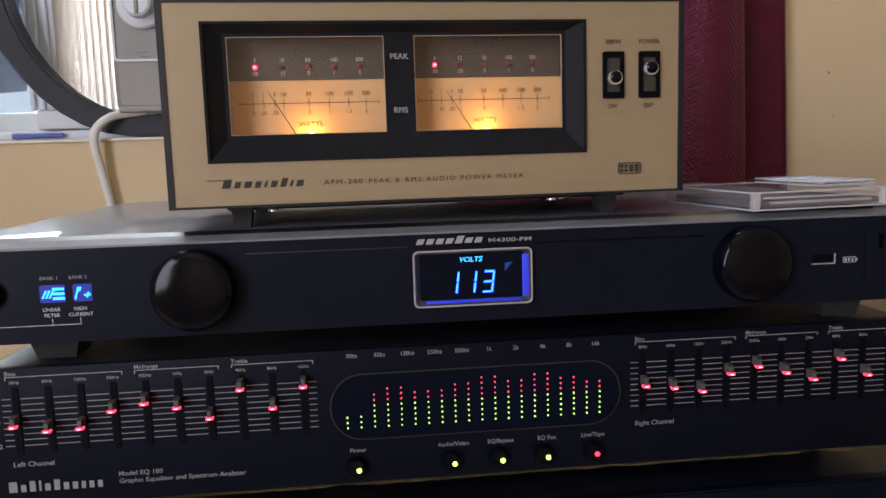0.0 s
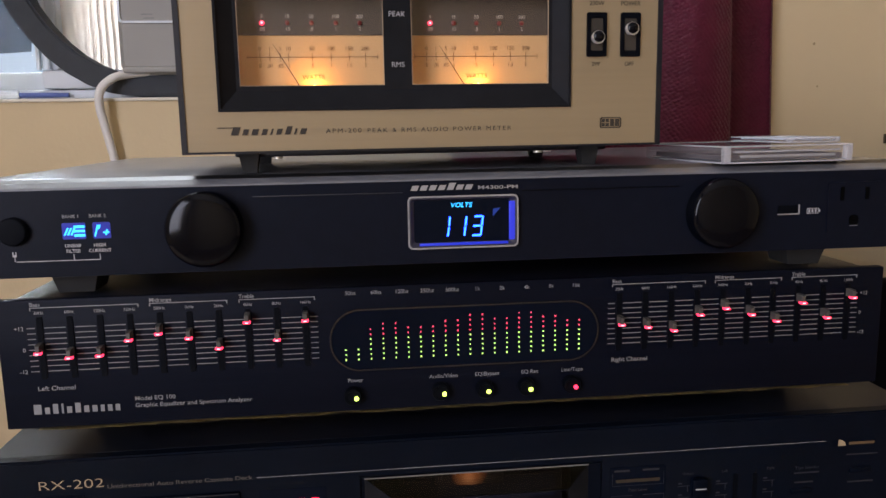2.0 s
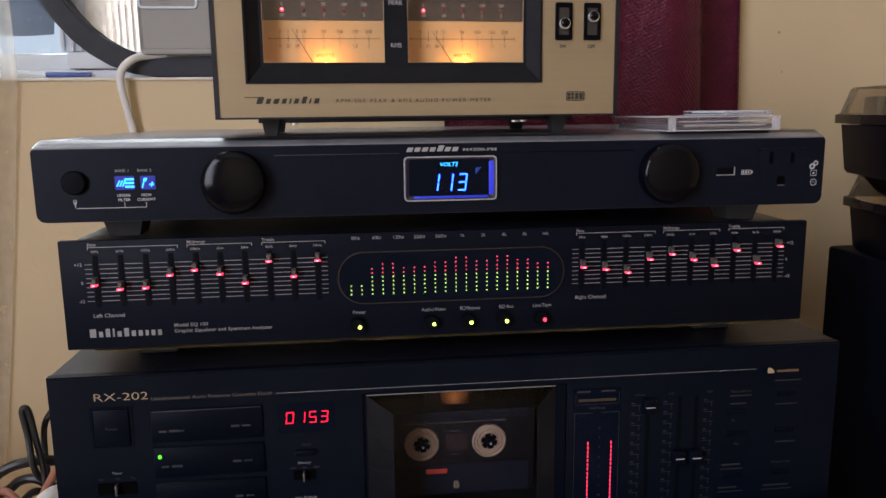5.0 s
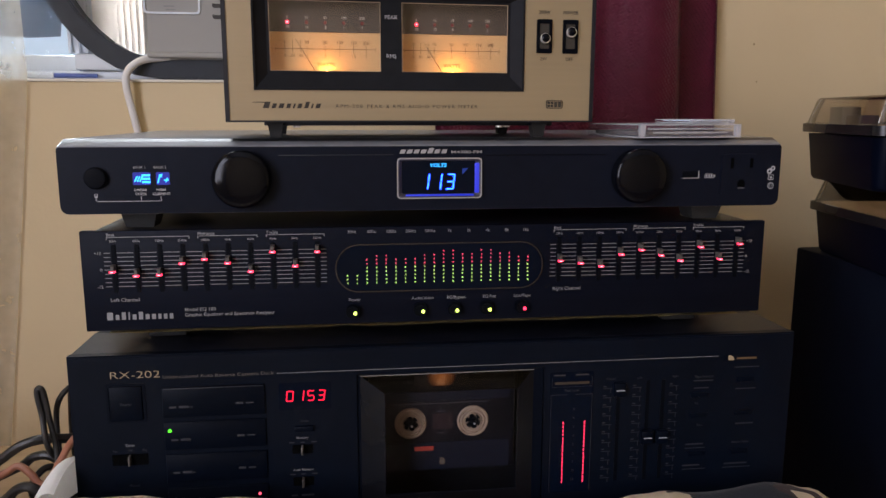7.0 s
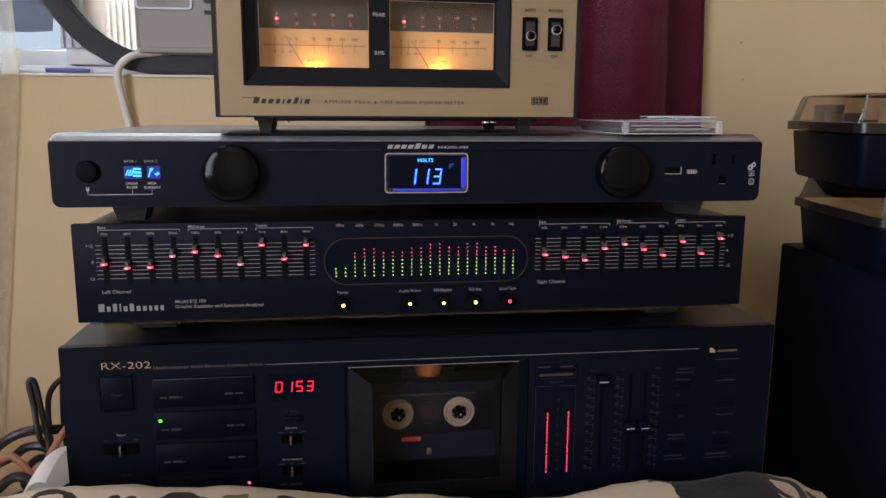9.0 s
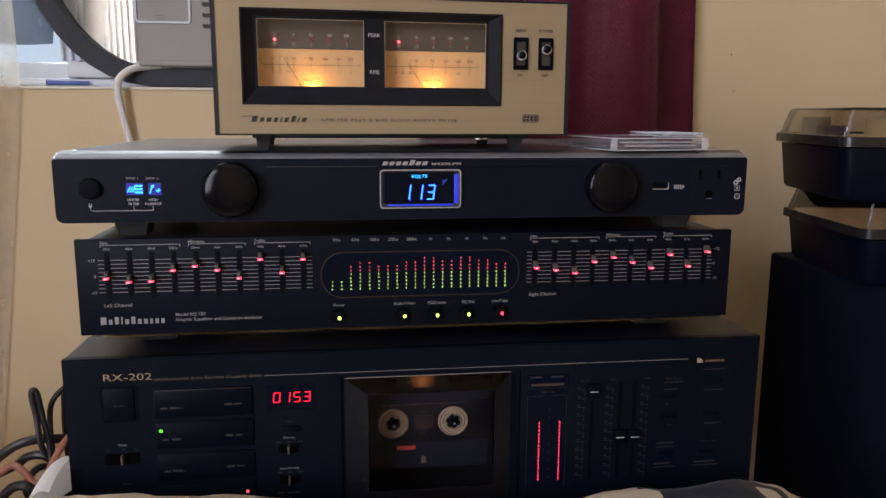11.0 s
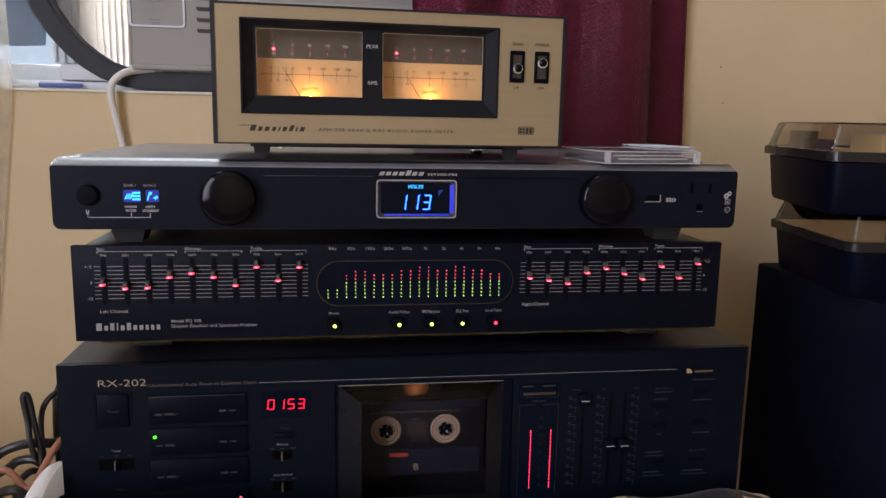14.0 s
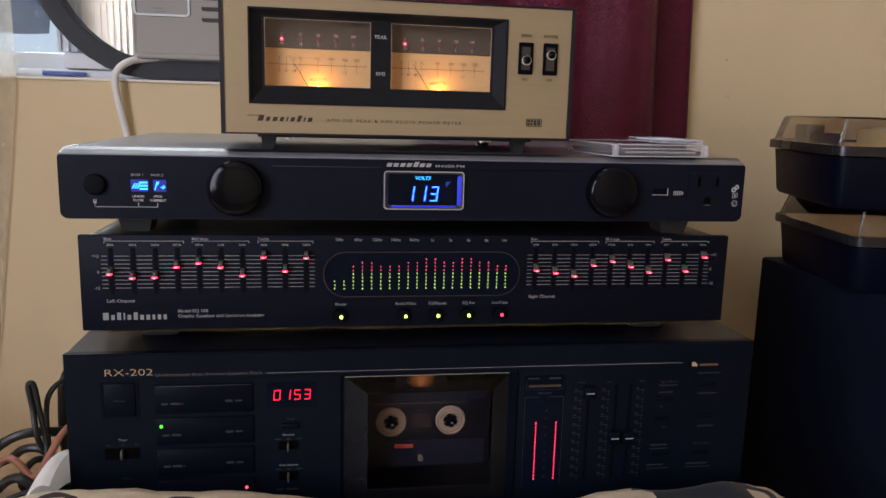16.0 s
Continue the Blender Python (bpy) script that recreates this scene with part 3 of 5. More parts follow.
part("cloth", sheet(drape, 120, 80, 0.0015), CURT, red, smooth=60)
part("hem", sheet(lambda u, v: (drape(1, v)[0] + 0.004 * math.sin(u * math.pi) - 0.001, drape(1, v)[1] - 0.004 + 0.008 * u, drape(1, v)[2]), 4, 80, 0.001), CURT, red, smooth=60)

voile = thing("sheer_curtain", "cream sheer curtain hanging at the window side", "curtain")


def voile_f(u, v):
    z = 0.15 + 1.95 * v
    x = -0.62 + 0.231 * u + (0.006 * math.sin(5 * v) - 0.26 * max(0, 0.465 - v)) * u
    return (x, 0.4115 + 0.003 * math.sin(2 * math.pi * (u * 4.3 + 0.1 * math.sin(5 * v))) + 0.0015 * math.sin(30 * u + 9 * v), z)


part("cloth", sheet(voile_f, 90, 60, 0.0006), SHEER, voile, smooth=60)

# ---- table and cloths ----
table = thing("table", "brown wooden table under the equipment and cloth", "table")
part("tabletop", cuboid(-0.62, 0.264, -0.30, 0.215, 0.705, 0.735, 0.004), TABLE, table)
for x in (-0.59, 0.19):
    for y in (-0.27, 0.16):
        part("leg", cuboid(x, x + 0.045, y, y + 0.045, 0.0, 0.705, 0.003), TABLE, table)

CREST = ((-0.62, 0.765), (-0.30, 0.795), (-0.217, 0.8055), (-0.12, 0.8010), (-0.022, 0.788), (0.05, 0.780), (0.085, 0.7825), (0.14, 0.7865), (0.205, 0.7900), (0.232, 0.7855), (0.254, 0.775), (0.274, 0.757), (0.298, 0.722), (0.40, 0.60))


def crest(x):
    for (a, za), (b, zb) in zip(CREST, CREST[1:]):
        if a <= x <= b:
            t = (x - a) / (b - a)
            t = t * t * (3 - 2 * t)
            return za + (zb - za) * t
    return 0.74


def blanket_f(u, v):
    x, y = -0.60 + 0.94 * u, -0.285 + 0.275 * v
    k = math.exp(-((y + 0.034) / (0.020 if y > -0.034 else 0.10)) ** 2)
    foot = 0.738 if x < 0.265 else 0.738 - 2.2 * (x - 0.265)
    z = foot + (crest(x) - foot) * k + 0.0035 * noise.noise((x * 22, y * 22, 1.3)) * (0.4 + k) + 0.0012 * noise.noise((x * 90, y * 70, 4.1))
    return (x, y, max(z, 0.737) if x < 0.265 else z)


blanket = thing("printed_blanket", "cream cotton blanket with dark brown print, bunched on the table", "blanket")
part("cloth", sheet(blanket_f, 150, 60, 0.0012), PRINT, blanket, smooth=60)


def fold_f(u, v):
    x, y = -0.2225 - 0.062 * u, -0.030 + 0.20 * v
    z = 0.738 + 0.075 * math.exp(-((x + 0.226) / 0.029) ** 2) * math.exp(-((y + 0.005) / 0.09) ** 2) + 0.002 * noise.noise((x * 30, y * 30, 7))
    return (x, y, max(z, 0.7365))


white = thing("white_cloth", "plain white cotton cloth pushed up against the tape deck", "cloth")
part("cloth", sheet(fold_f, 40, 60, 0.0012), WHITECL, white, smooth=60)


def cable(label, pts, r, material, y=0.10):
    c = thing("cable", label, "cable", group="cables beside the equipment")
    part("sheath", tube([(x, y + dy, z) for x, z, dy in pts], r, 10, 6), material, c)


BK = "black rubber cable tangled beside the tape deck"
cable(BK, [(-0.270, 0.738, 0.05), (-0.2725, 0.775, 0.0), (-0.2765, 0.805, 0.0), (-0.2785, 0.8205, 0.0), (-0.2768, 0.8245, 0.0), (-0.2746, 0.8205, 0.001), (-0.2728, 0.803, 0.002), (-0.2685, 0.775, 0.0), (-0.2655, 0.745, -0.01), (-0.262, 0.738, 0.0)], 0.0021, CABLE)
cable(BK, [(-0.2715, 0.765, 0.012), (-0.2715, 0.795, 0.012), (-0.2685, 0.8105, 0.012), (-0.2615, 0.8185, 0.02), (-0.250, 0.820, 0.05), (-0.235, 0.81, 0.14)], 0.0021, CABLE)
cable(BK, [(-0.42, 0.74, 0.0), (-0.345, 0.752, 0.0), (-0.313, 0.768, 0.0), (-0.293, 0.7815, 0.0), (-0.277, 0.7845, 0.004), (-0.262, 0.778, 0.02), (-0.245, 0.765, 0.08)], 0.0036, CABLE)
cable(BK, [(-0.263, 0.738, 0.03), (-0.264, 0.77, 0.025), (-0.2635, 0.80, 0.025), (-0.262, 0.818, 0.03), (-0.255, 0.83, 0.06), (-0.24, 0.83, 0.15)], 0.0038, CABLE)
cable("orange-brown rubber cable lying over black cables", [(-0.40, 0.738, -0.01), (-0.33, 0.752, -0.01), (-0.302, 0.7655, -0.012), (-0.291, 0.7715, -0.012), (-0.2825, 0.7665, -0.014), (-0.2755, 0.7585, -0.016), (-0.2695, 0.7605, -0.016), (-0.2625, 0.773, -0.012), (-0.256, 0.785, 0.0), (-0.248, 0.79, 0.05)], 0.0026, CABLEBR)
cable(BK, [(-0.41, 0.738, 0.02), (-0.34, 0.745, 0.015), (-0.302, 0.759, 0.012), (-0.289, 0.768, 0.010), (-0.276, 0.769, 0.008), (-0.265, 0.758, 0.01), (-0.255, 0.738, 0.03)], 0.0034, CABLE)
cable(BK, [(-0.40, 0.738, -0.02), (-0.335, 0.739, -0.02), (-0.304, 0.7465, -0.018), (-0.290, 0.757, -0.018), (-0.280, 0.7585, -0.02), (-0.271, 0.749, -0.018), (-0.265, 0.738, -0.01)], 0.0036, CABLE)
cable(BK, [(-0.36, 0.737, -0.03), (-0.302, 0.741, -0.025), (-0.287, 0.7455, -0.022), (-0.272, 0.7505, -0.022), (-0.262, 0.749, -0.015), (-0.25, 0.74, 0.0)], 0.0019, CABLE)
cable(BK, [(-0.283, 0.737, 0.0), (-0.2865, 0.746, -0.004), (-0.284, 0.757, -0.004), (-0.276, 0.764, 0.0), (-0.27, 0.755, 0.01), (-0.272, 0.738, 0.02)], 0.0026, CABLE)

# ---- tape deck ----
DX0, DX1, DZ0, DZ1, DY = -0.2192, 0.2335, 0.7455, 0.8785, -0.004
deck = thing("cassette_deck", "black cassette deck with lit red meters and a loaded tape", "cassette deck")
part("case", merge(cuboid(DX0 + 0.001, DX1 - 0.001, 0.0475, 0.296, DZ0, DZ1, 0.0012), ring_plate([(DX0 + 0.001, DZ0), (DX1 - 0.001, DZ0), (DX1 - 0.001, DZ1), (DX0 + 0.001, DZ1)], [(-0.053, 0.7505), (0.0675, 0.7505), (0.0675, 0.8625), (-0.053, 0.8625)], DY + 0.0063, 0.0474)), BLACKCASE, deck)
# front: four pieces round the cassette well
WX0, WX1, WZ0, WZ1 = -0.0515, 0.0660, 0.7520, 0.8612
panel = ring_plate([(DX0, DZ0), (DX1, DZ0), (DX1, DZ1), (DX0, DZ1)], [(WX0, WZ0), (WX1, WZ0), (WX1, WZ1), (WX0, WZ1)], DY, DY + 0.006)
bmesh.ops.bevel(panel, geom=[e for e in panel.edges if all(abs(v.co.y - DY) < 1e-6 for v in e.verts) and (all(abs(v.co.x - DX0) < 1e-6 for v in e.verts) or all(abs(v.co.x - DX1) < 1e-6 for v in e.verts) or all(abs(v.co.z - DZ1) < 1e-6 for v in e.verts))], offset=0.0009, segments=2, affect="EDGES")
dfront = part("front_panel", panel, DKFRONT, deck)
for x in (-0.19, 0.17):
    for y in (0.03, 0.19):
        part("foot", lathe([(0.014, 0.0), (0.016, 0.0105)], x, 0, 0, 20), RUBBER, deck).matrix_local = pose(x, y, 0.7352, 90) @ Matrix.Translation((-x, 0, 0))
FD = DY - 0.0003
text("RX-202", -0.1961, 0.8668, FD, 0.0062, GOLDPR, dfront, "LEFT", width=0.0282, bold=-0.012)
text("Unidirectional Auto Reverse Cassette Deck", -0.1658, 0.8647, FD, 0.0029, mat("faded_gold_print", (0.085, 0.075, 0.065), 0.6), dfront, "LEFT", width=0.0646, bold=-0.002)
bars([(-0.0990, 0.1815, 0.8641, 0.8644)], FD, GREYPR, dfront, "trim_line")
# maker's mark: plain gold shapes
mark = bmesh.new()
mark.faces.new([mark.verts.new((0.1849 + 0.0038 * (1 - math.cos(a)), FD, 0.8612 + 0.0034 * math.sin(a))) for a in [math.pi * i / 8 for i in range(9)]])
part("maker_mark", mark, GOLDPR, dfront, smooth=0)
bars([(0.1849, 0.1882, 0.8611, 0.8648)], FD - 0.0002, DKBTN, dfront, "maker_mark")
bars([(0.1940, 0.2078, 0.8616, 0.8630)], FD, mat("dim_gold_print", (0.10, 0.062, 0.03), 0.5), dfront)

pb = part("power_button", cuboid(-0.1965, -0.1780, DY - 0.0012, DY + 0.004, 0.8388, 0.8598, 0.0006), DKBTN, deck)
part("button_recess", ring_plate(rounded(-0.1985, -0.1760, 0.8372, 0.8614, 0.0008), rounded(-0.1970, -0.1775, 0.8383, 0.8603, 0.0008), DY - 0.0004, DY + 0.003), DKBTN, deck)
text("Power", -0.1872, 0.8490, DY - 0.0015, 0.0024, DIMPR, pb)
tm = part("timer_slot", plate(rounded(-0.1975, -0.1768, 0.8102, 0.8172, 0.0006), DY - 0.0004, DY + 0.002), VOID, deck)
part("slider_nub", cuboid(-0.1877, -0.1865, DY - 0.004, DY, 0.8108, 0.8168, 0.0004), SLIDER, tm)
text("Timer", -0.1868, 0.8228, FD, 0.0023, GREYPR, dfront)
text("Rec", -0.1955, 0.8195, FD, 0.0018, DIMPR, dfront)
text("Off", -0.1868, 0.8195, FD, 0.0018, DIMPR, dfront)
text("Play", -0.1785, 0.8195, FD, 0.0018, DIMPR, dfront)
text("Phones", -0.1855, 0.7970, FD, 0.0021, DIMPR, dfront)

for k, (z0, z1) in enumerate(((0.8388, 0.8585), (0.8182, 0.8368), (0.7972, 0.8162), (0.7600, 0.7945))):
    key = part("key", cuboid(-0.1665, -0.1068, DY - 0.0014, DY + 0.003, z0 + 0.0006, z1 - 0.0004, 0.0006), DKBTN, deck)
    part("key_edge", cuboid(-0.1655, -0.1078, DY - 0.0017, DY - 0.0012, z1 - 0.0013, z1 - 0.0009, 0.0001), DIMPR if k == 0 else DKBTN, key)
    if k < 3:
        zz = z0 + 0.0066
        bars([(-0.1625, -0.1585, zz, zz + 0.0012), (-0.1570, -0.1515, zz, zz + 0.0014), (-0.1240, -0.1195, zz + 0.0010, zz + 0.0024), (-0.1180, -0.1135, zz + 0.0012, zz + 0.0022)], DY - 0.0017, DIMPR, key)
        text(("F Fwd", "Play", "Pause")[k], -0.1545, zz + 0.0007, DY - 0.0018, 0.0022, DIMPR, key, "LEFT")
part("play_light", lathe([(0.0011, 0.0), (0.0009, -0.0008), (0.0002, -0.0012)], -0.1631, DY - 0.0014, 0.8312, 12), PLAY_LED, deck, "small green play light")
part("record_light", lathe([(0.0010, 0.0), (0.0008, -0.0008), (0.0002, -0.0012)], -0.1119, DY - 0.0014, 0.7878, 12), R_LED, deck, "small red record light")

cw = part("counter_window", plate(rounded(-0.0985, -0.0672, 0.8405, 0.8578, 0.001), DY - 0.0003, DY + 0.001), GLOSS, deck)
digits("0153", -0.0944, 0.8461, 0.0042, 0.0067, 0.0063, DY - 0.0006, 0.00050, 0.10, R_DIG, cw)
text("Reset", -0.0835, 0.8333, FD, 0.0022, DIMPR, dfront)
part("reset_button", cuboid(-0.0898, -0.0782, DY - 0.0018, DY + 0.002, 0.8268, 0.8302, 0.0006), DKBTN, deck)
for zl, zs, word in ((0.8224, 0.8150, "Memory"), (0.8015, 0.7938, "Auto Reverse")):
    text(word, -0.0852, zl, FD, 0.0022, GREYPR, dfront)
    bars([(-0.0935, -0.0900, zl - 0.0034, zl - 0.0026), (-0.0865, -0.0840, zl - 0.0034, zl - 0.0026), (-0.0800, -0.0765, zl - 0.0034, zl - 0.0026)], FD, DIMPR, dfront)
    sw = part("switch_slot", plate(rounded(-0.0915, -0.0790, zs - 0.0028, zs + 0.0028, 0.0006), DY - 0.0004, DY + 0.002), VOID, deck)
    part("slider_nub", cuboid(-0.0860, -0.0848, DY - 0.0045, DY, zs - 0.0026, zs + 0.0026, 0.0004), SLIDER, sw)
bars([(-0.0930, -0.0890, 0.7840, 0.7851), (-0.0868, -0.0790, 0.7840, 0.7851)], FD, DIMPR, dfront)

# cassette well with door
well = merge(cuboid(WX0, WX1, 0.044, 0.047, WZ0, WZ1), cuboid(WX0, WX0 + 0.002, DY + 0.0062, 0.044, WZ0, WZ1), cuboid(WX1 - 0.002, WX1, DY + 0.0062, 0.044, WZ0, WZ1), cuboid(WX0, WX1, DY + 0.0062, 0.044, WZ1 - 0.002, WZ1), cuboid(WX0, WX1, DY + 0.0062, 0.044, WZ0, WZ0 + 0.002))
part("cassette_well", well, BEZEL, deck, smooth=0)
OX0, OX1, OZ0, OZ1 = WX0 + 0.0022, 0.0590, 0.7725, 0.8606
IX0, IX1, IZ0, IZ1, IY = -0.0350, 0.0482, 0.7835, 0.8505, DY - 0.0052


door = part("cassette_door", ring_plate(rim(WX0 + 0.0008, WX1 - 0.0008, WZ0 + 0.0006, WZ1 - 0.0003), rim(OX0, OX1, OZ0, OZ1), DY - 0.0010, DY + 0.006), DKBTN, deck, "black cassette door with a bevelled smoked window")


def bevel_face(o, i, back):
    """One slope of the window's frame, from the outer edge o to the inner edge i, with depth."""
    loops = []
    for (ox, oz), (ix, iz) in zip(o, i):
        loops.append([(ox, DY - 0.0010, oz), (ix, IY, iz), (ix, IY + back, iz), (ox, DY + 0.0008, oz)])
    return loft(loops)


SMOKEPL = mat("smoke_grey_plastic", (0.0050, 0.0056, 0.0080), 0.26, var=0.4, scale=30, bump=0.05, bscale=60, spec=0.20)
TOPACR = pane("smoked_bevel", (0.50, 0.46, 0.45), 0.014, 0.12)
oc, ic = rim(OX0, OX1, OZ0, OZ1), rim(IX0, IX1, IZ0, IZ1)
for k in range(4):
    j = (k + 1) % 4
    bv = part("window_bevel", bevel_face((oc[k], oc[j]), (ic[k], ic[j]), 0.0010), TOPACR if k == 2 else SMOKEPL, door, smooth=0)
    bv.visible_shadow = k != 2
part("window_edge", ring_plate(rim(IX0, IX1, IZ0, IZ1), rim(IX0 + 0.0005, IX1 - 0.0005, IZ0 + 0.0005, IZ1 - 0.0005), IY - 0.0002, IY + 0.0010), SMOKEPL, door, smooth=0)
# thin paler line along the top of the door's opening
part("top_edge", cuboid(OX0, OX1, DY - 0.0016, DY - 0.0011, OZ1 - 0.0002, OZ1 + 0.0003), mat("pale_edge", (0.16, 0.15, 0.145), 0.4), door, smooth=0)
dw = part("door_window", cuboid(IX0 + 0.0005, IX1 - 0.0005, IY, IY + 0.0008, IZ0 + 0.0005, IZ1 - 0.0005), SMOKE, door, smooth=0)
dw.visible_shadow = False


def diffuser(name, colour, strength, centre, half):
    """A lamp's milky cover, brightest over the filament."""
    m = glow(name, colour, strength)
    nt = m.node_tree
    b = nt.nodes["Principled BSDF"]
    b.inputs["Base Color"].default_value = (0.02, 0.015, 0.012, 1)
    tc, mp, gr, mul = [nt.nodes.new("ShaderNode" + k) for k in ("TexCoord", "Mapping", "TexGradient", "Math")]
    mp.vector_type = "TEXTURE"
    mp.inputs["Location"].default_value, mp.inputs["Scale"].default_value = centre, half
    gr.gradient_type = "SPHERICAL"
    mul.operation = "MULTIPLY"
    mul.inputs[1].default_value = strength
    for a, o in ((tc.outputs["Object"], mp.inputs[0]), (mp.outputs[0], gr.inputs[0]), (gr.outputs["Fac"], mul.inputs[0]), (mul.outputs[0], b.inputs["Emission Strength"])):
        nt.links.new(a, o)
    return m


part("cassette_lamp", cuboid(-0.0150, 0.0200, 0.0085, 0.0100, 0.8470, 0.8590, 0.0008), diffuser("amber_lamp_cover", (1.0, 0.36, 0.10), 0.75, (0.0022, 0.0085, 0.8535), (0.0095, 0.02, 0.0085)), deck, "small amber lamp cover over the tape")
glowlamp = new("tape_lamp", bpy.data.lights.new("tape_lamp", "POINT"))
glowlamp.data.energy, glowlamp.data.color, glowlamp.data.shadow_soft_size = 0.0036, (1.0, 0.55, 0.28), 0.003
glowlamp.parent = deck
glowlamp.location = (0.0022, 0.0050, 0.8480)

tape = thing("cassette_tape", "dark brown cassette tape side B behind the smoked door", "cassette")
TY = 0.0215
shell = part("shell", cuboid(-0.0440, 0.0535, TY, TY + 0.012, 0.7835, 0.8470, 0.0025), TAPEBODY, tape)
part("label_strip", plate(rounded(-0.0400, 0.0495, 0.7845, 0.8035, 0.002), TY - 0.0006, TY), TAPELABEL, shell)
part("label_strip", plate(rounded(-0.0400, 0.0495, 0.8325, 0.8450, 0.002), TY - 0.0006, TY), TAPELABEL, shell)
part("tape_window", plate(rounded(-0.0020, 0.0115, 0.8125, 0.8235, 0.0008), TY - 0.0005, TY), SPOOL, shell)
for x in (-0.0166, 0.0249):
    hub = part("reel_hub", lathe([(0.0040, 0.0030), (0.0042, -0.0006), (0.0056, -0.0014), (0.0062, -0.0004), (0.0072, -0.0004), (0.0076, -0.0010), (0.0084, -0.0004), (0.0090, -0.0004), (0.0096, -0.0014), (0.0105, -0.0010), (0.0106, 0.0)], x, TY, 0.8175, 36), HUB, tape)
    for q in range(6):
        t = math.pi / 3 * q + 0.3
        part("tooth", cuboid(-0.0005, 0.0005, -0.0012, 0.0, 0.0038, 0.0056, 0.0002), HUB, hub).matrix_local = Matrix.Translation((x, TY - 0.0004, 0.8175)) @ Matrix.Rotation(t, 4, "Y")
    part("spindle", lathe([(0.0052, 0.0), (0.0051, -0.0013), (0.0018, -0.0014), (0.0016, -0.0030), (0.0002, -0.0034)], x, TY, 0.8175, 16), MATTE, hub)
    part("spindle_tip", lathe([(0.0007, 0.0), (0.0006, -0.0008), (0.0001, -0.001)], x + 0.0006, TY - 0.0033, 0.8167, 10), CHROME, hub)
bars([(-0.0142, -0.0012, 0.7982, 0.8012)], TY - 0.0010, REDLAB, shell, "label_mark")
bars([(-0.0035 - 0.005 * (i % 2), 0.0 - 0.003, 0.7955 - 0.0028 * i, 0.7959 - 0.0028 * i) for i in range(3)], TY - 0.0010, DIMPR, shell)
bars([(0.001, 0.006, 0.8252, 0.8256), (0.001, 0.006, 0.8100, 0.8104), (-0.028, 0.036, 0.8308, 0.8311)], TY - 0.0010, GREYPR, shell)
text("B", 0.0043, 0.7905, TY - 0.0010, 0.0068, GOLDPR, shell)

# peak level meter
vu = part("level_meter_window", plate(rounded(0.0700, 0.0985, 0.7760, 0.8575, 0.0012), DY - 0.0004, DY + 0.001), GLOSS, deck)
bars([(0.0706, 0.0709, 0.7770, 0.8425), (0.0975, 0.0978, 0.7770, 0.8425), (0.0706, 0.0815, 0.8425, 0.8428), (0.0868, 0.0978, 0.8425, 0.8428), (0.0712, 0.0714, 0.8480, 0.8545), (0.0972, 0.0974, 0.8480, 0.8545), (0.0714, 0.0974, 0.8478, 0.8480)], DY - 0.0007, DIMPR, vu, "outline")
text("Peak Level", 0.0842, 0.8455, DY - 0.0007, 0.0022, DIMPR, vu)
bars([(0.0730, 0.0955, 0.8495, 0.8512)], DY - 0.0007, mat("olive_print", (0.030, 0.021, 0.012), 0.5), vu)
bars([(0.0722, 0.0800, 0.8552, 0.8562), (0.0865, 0.0950, 0.8552, 0.8562)], DY - 0.0007, DIMPR, vu)
for i in range(9):
    text(("20", "10", "7", "5", "3", "0", "3", "5", "8")[i], 0.0860, 0.785 + 0.0060 * i, DY - 0.0007, 0.0019, DIMPR, vu)
for x in (0.0792, 0.0932):
    bm = bmesh.new()
    for i in range(16):
        box(bm, x - 0.00025, x + 0.00025, DY - 0.0010, DY - 0.0004, 0.7828 + 0.00268 * i, 0.7828 + 0.00268 * i + 0.0015)
    tagged(part("led_column", bm, R_BAR, vu, "column of lit red bars", smooth=0), kind="stuff")

# level sliders
for xs, xk, zk in ((0.1085, 0.1152, 0.8451), (0.1281, 0.1348, 0.8120), (0.1528, 0.1450, 0.8118)):
    rects = []
    for i in range(11):
        z = 0.8452 - 0.0061 * i
        rects += [(xs - 0.0036, xs + 0.0026, z, z + 0.0004), (xs + 0.0012, xs + 0.0016, z - 0.0030, z)]
        rects += [(xs - 0.0034, xs - 0.0014, z + 0.0012, z + 0.0020)]
    bars(rects, FD, DIMPR, dfront, "slider_scale")
    s = part("slider_track", plate(rounded(xk - 0.0012, xk + 0.0012, 0.7820, 0.8500, 0.0008), DY - 0.0004, DY + 0.002), MATTE, deck)
    kn = part("slider_knob", cuboid(xk - 0.0040, xk + 0.0040, DY - 0.0040, DY - 0.0005, zk - 0.0046, zk + 0.0046, 0.0010), DKBTN, s)
for xk, zk in ((0.1152, 0.8451), (0.1348, 0.8120), (0.1450, 0.8118)):
    bars([(xk - 0.0028, xk + 0.0028, zk - 0.0003, zk + 0.0003)], DY - 0.0043, WHITEPR, deck, "knob_line")
for w, x in (("Left", 0.1290), ("Right", 0.1530), ("Output", 0.1100)):
    text(w, x, 0.8520, FD, 0.0020, DIMPR, dfront)
for w, x, z in (("Tape Selector", 0.1725, 0.8510), ("Master Fader", 0.2005, 0.8046), ("Eq", 0.1683, 0.8330), ("Bias", 0.1713, 0.8178)):
    text(w, x, z, FD, 0.0023, DIMPR, dfront)
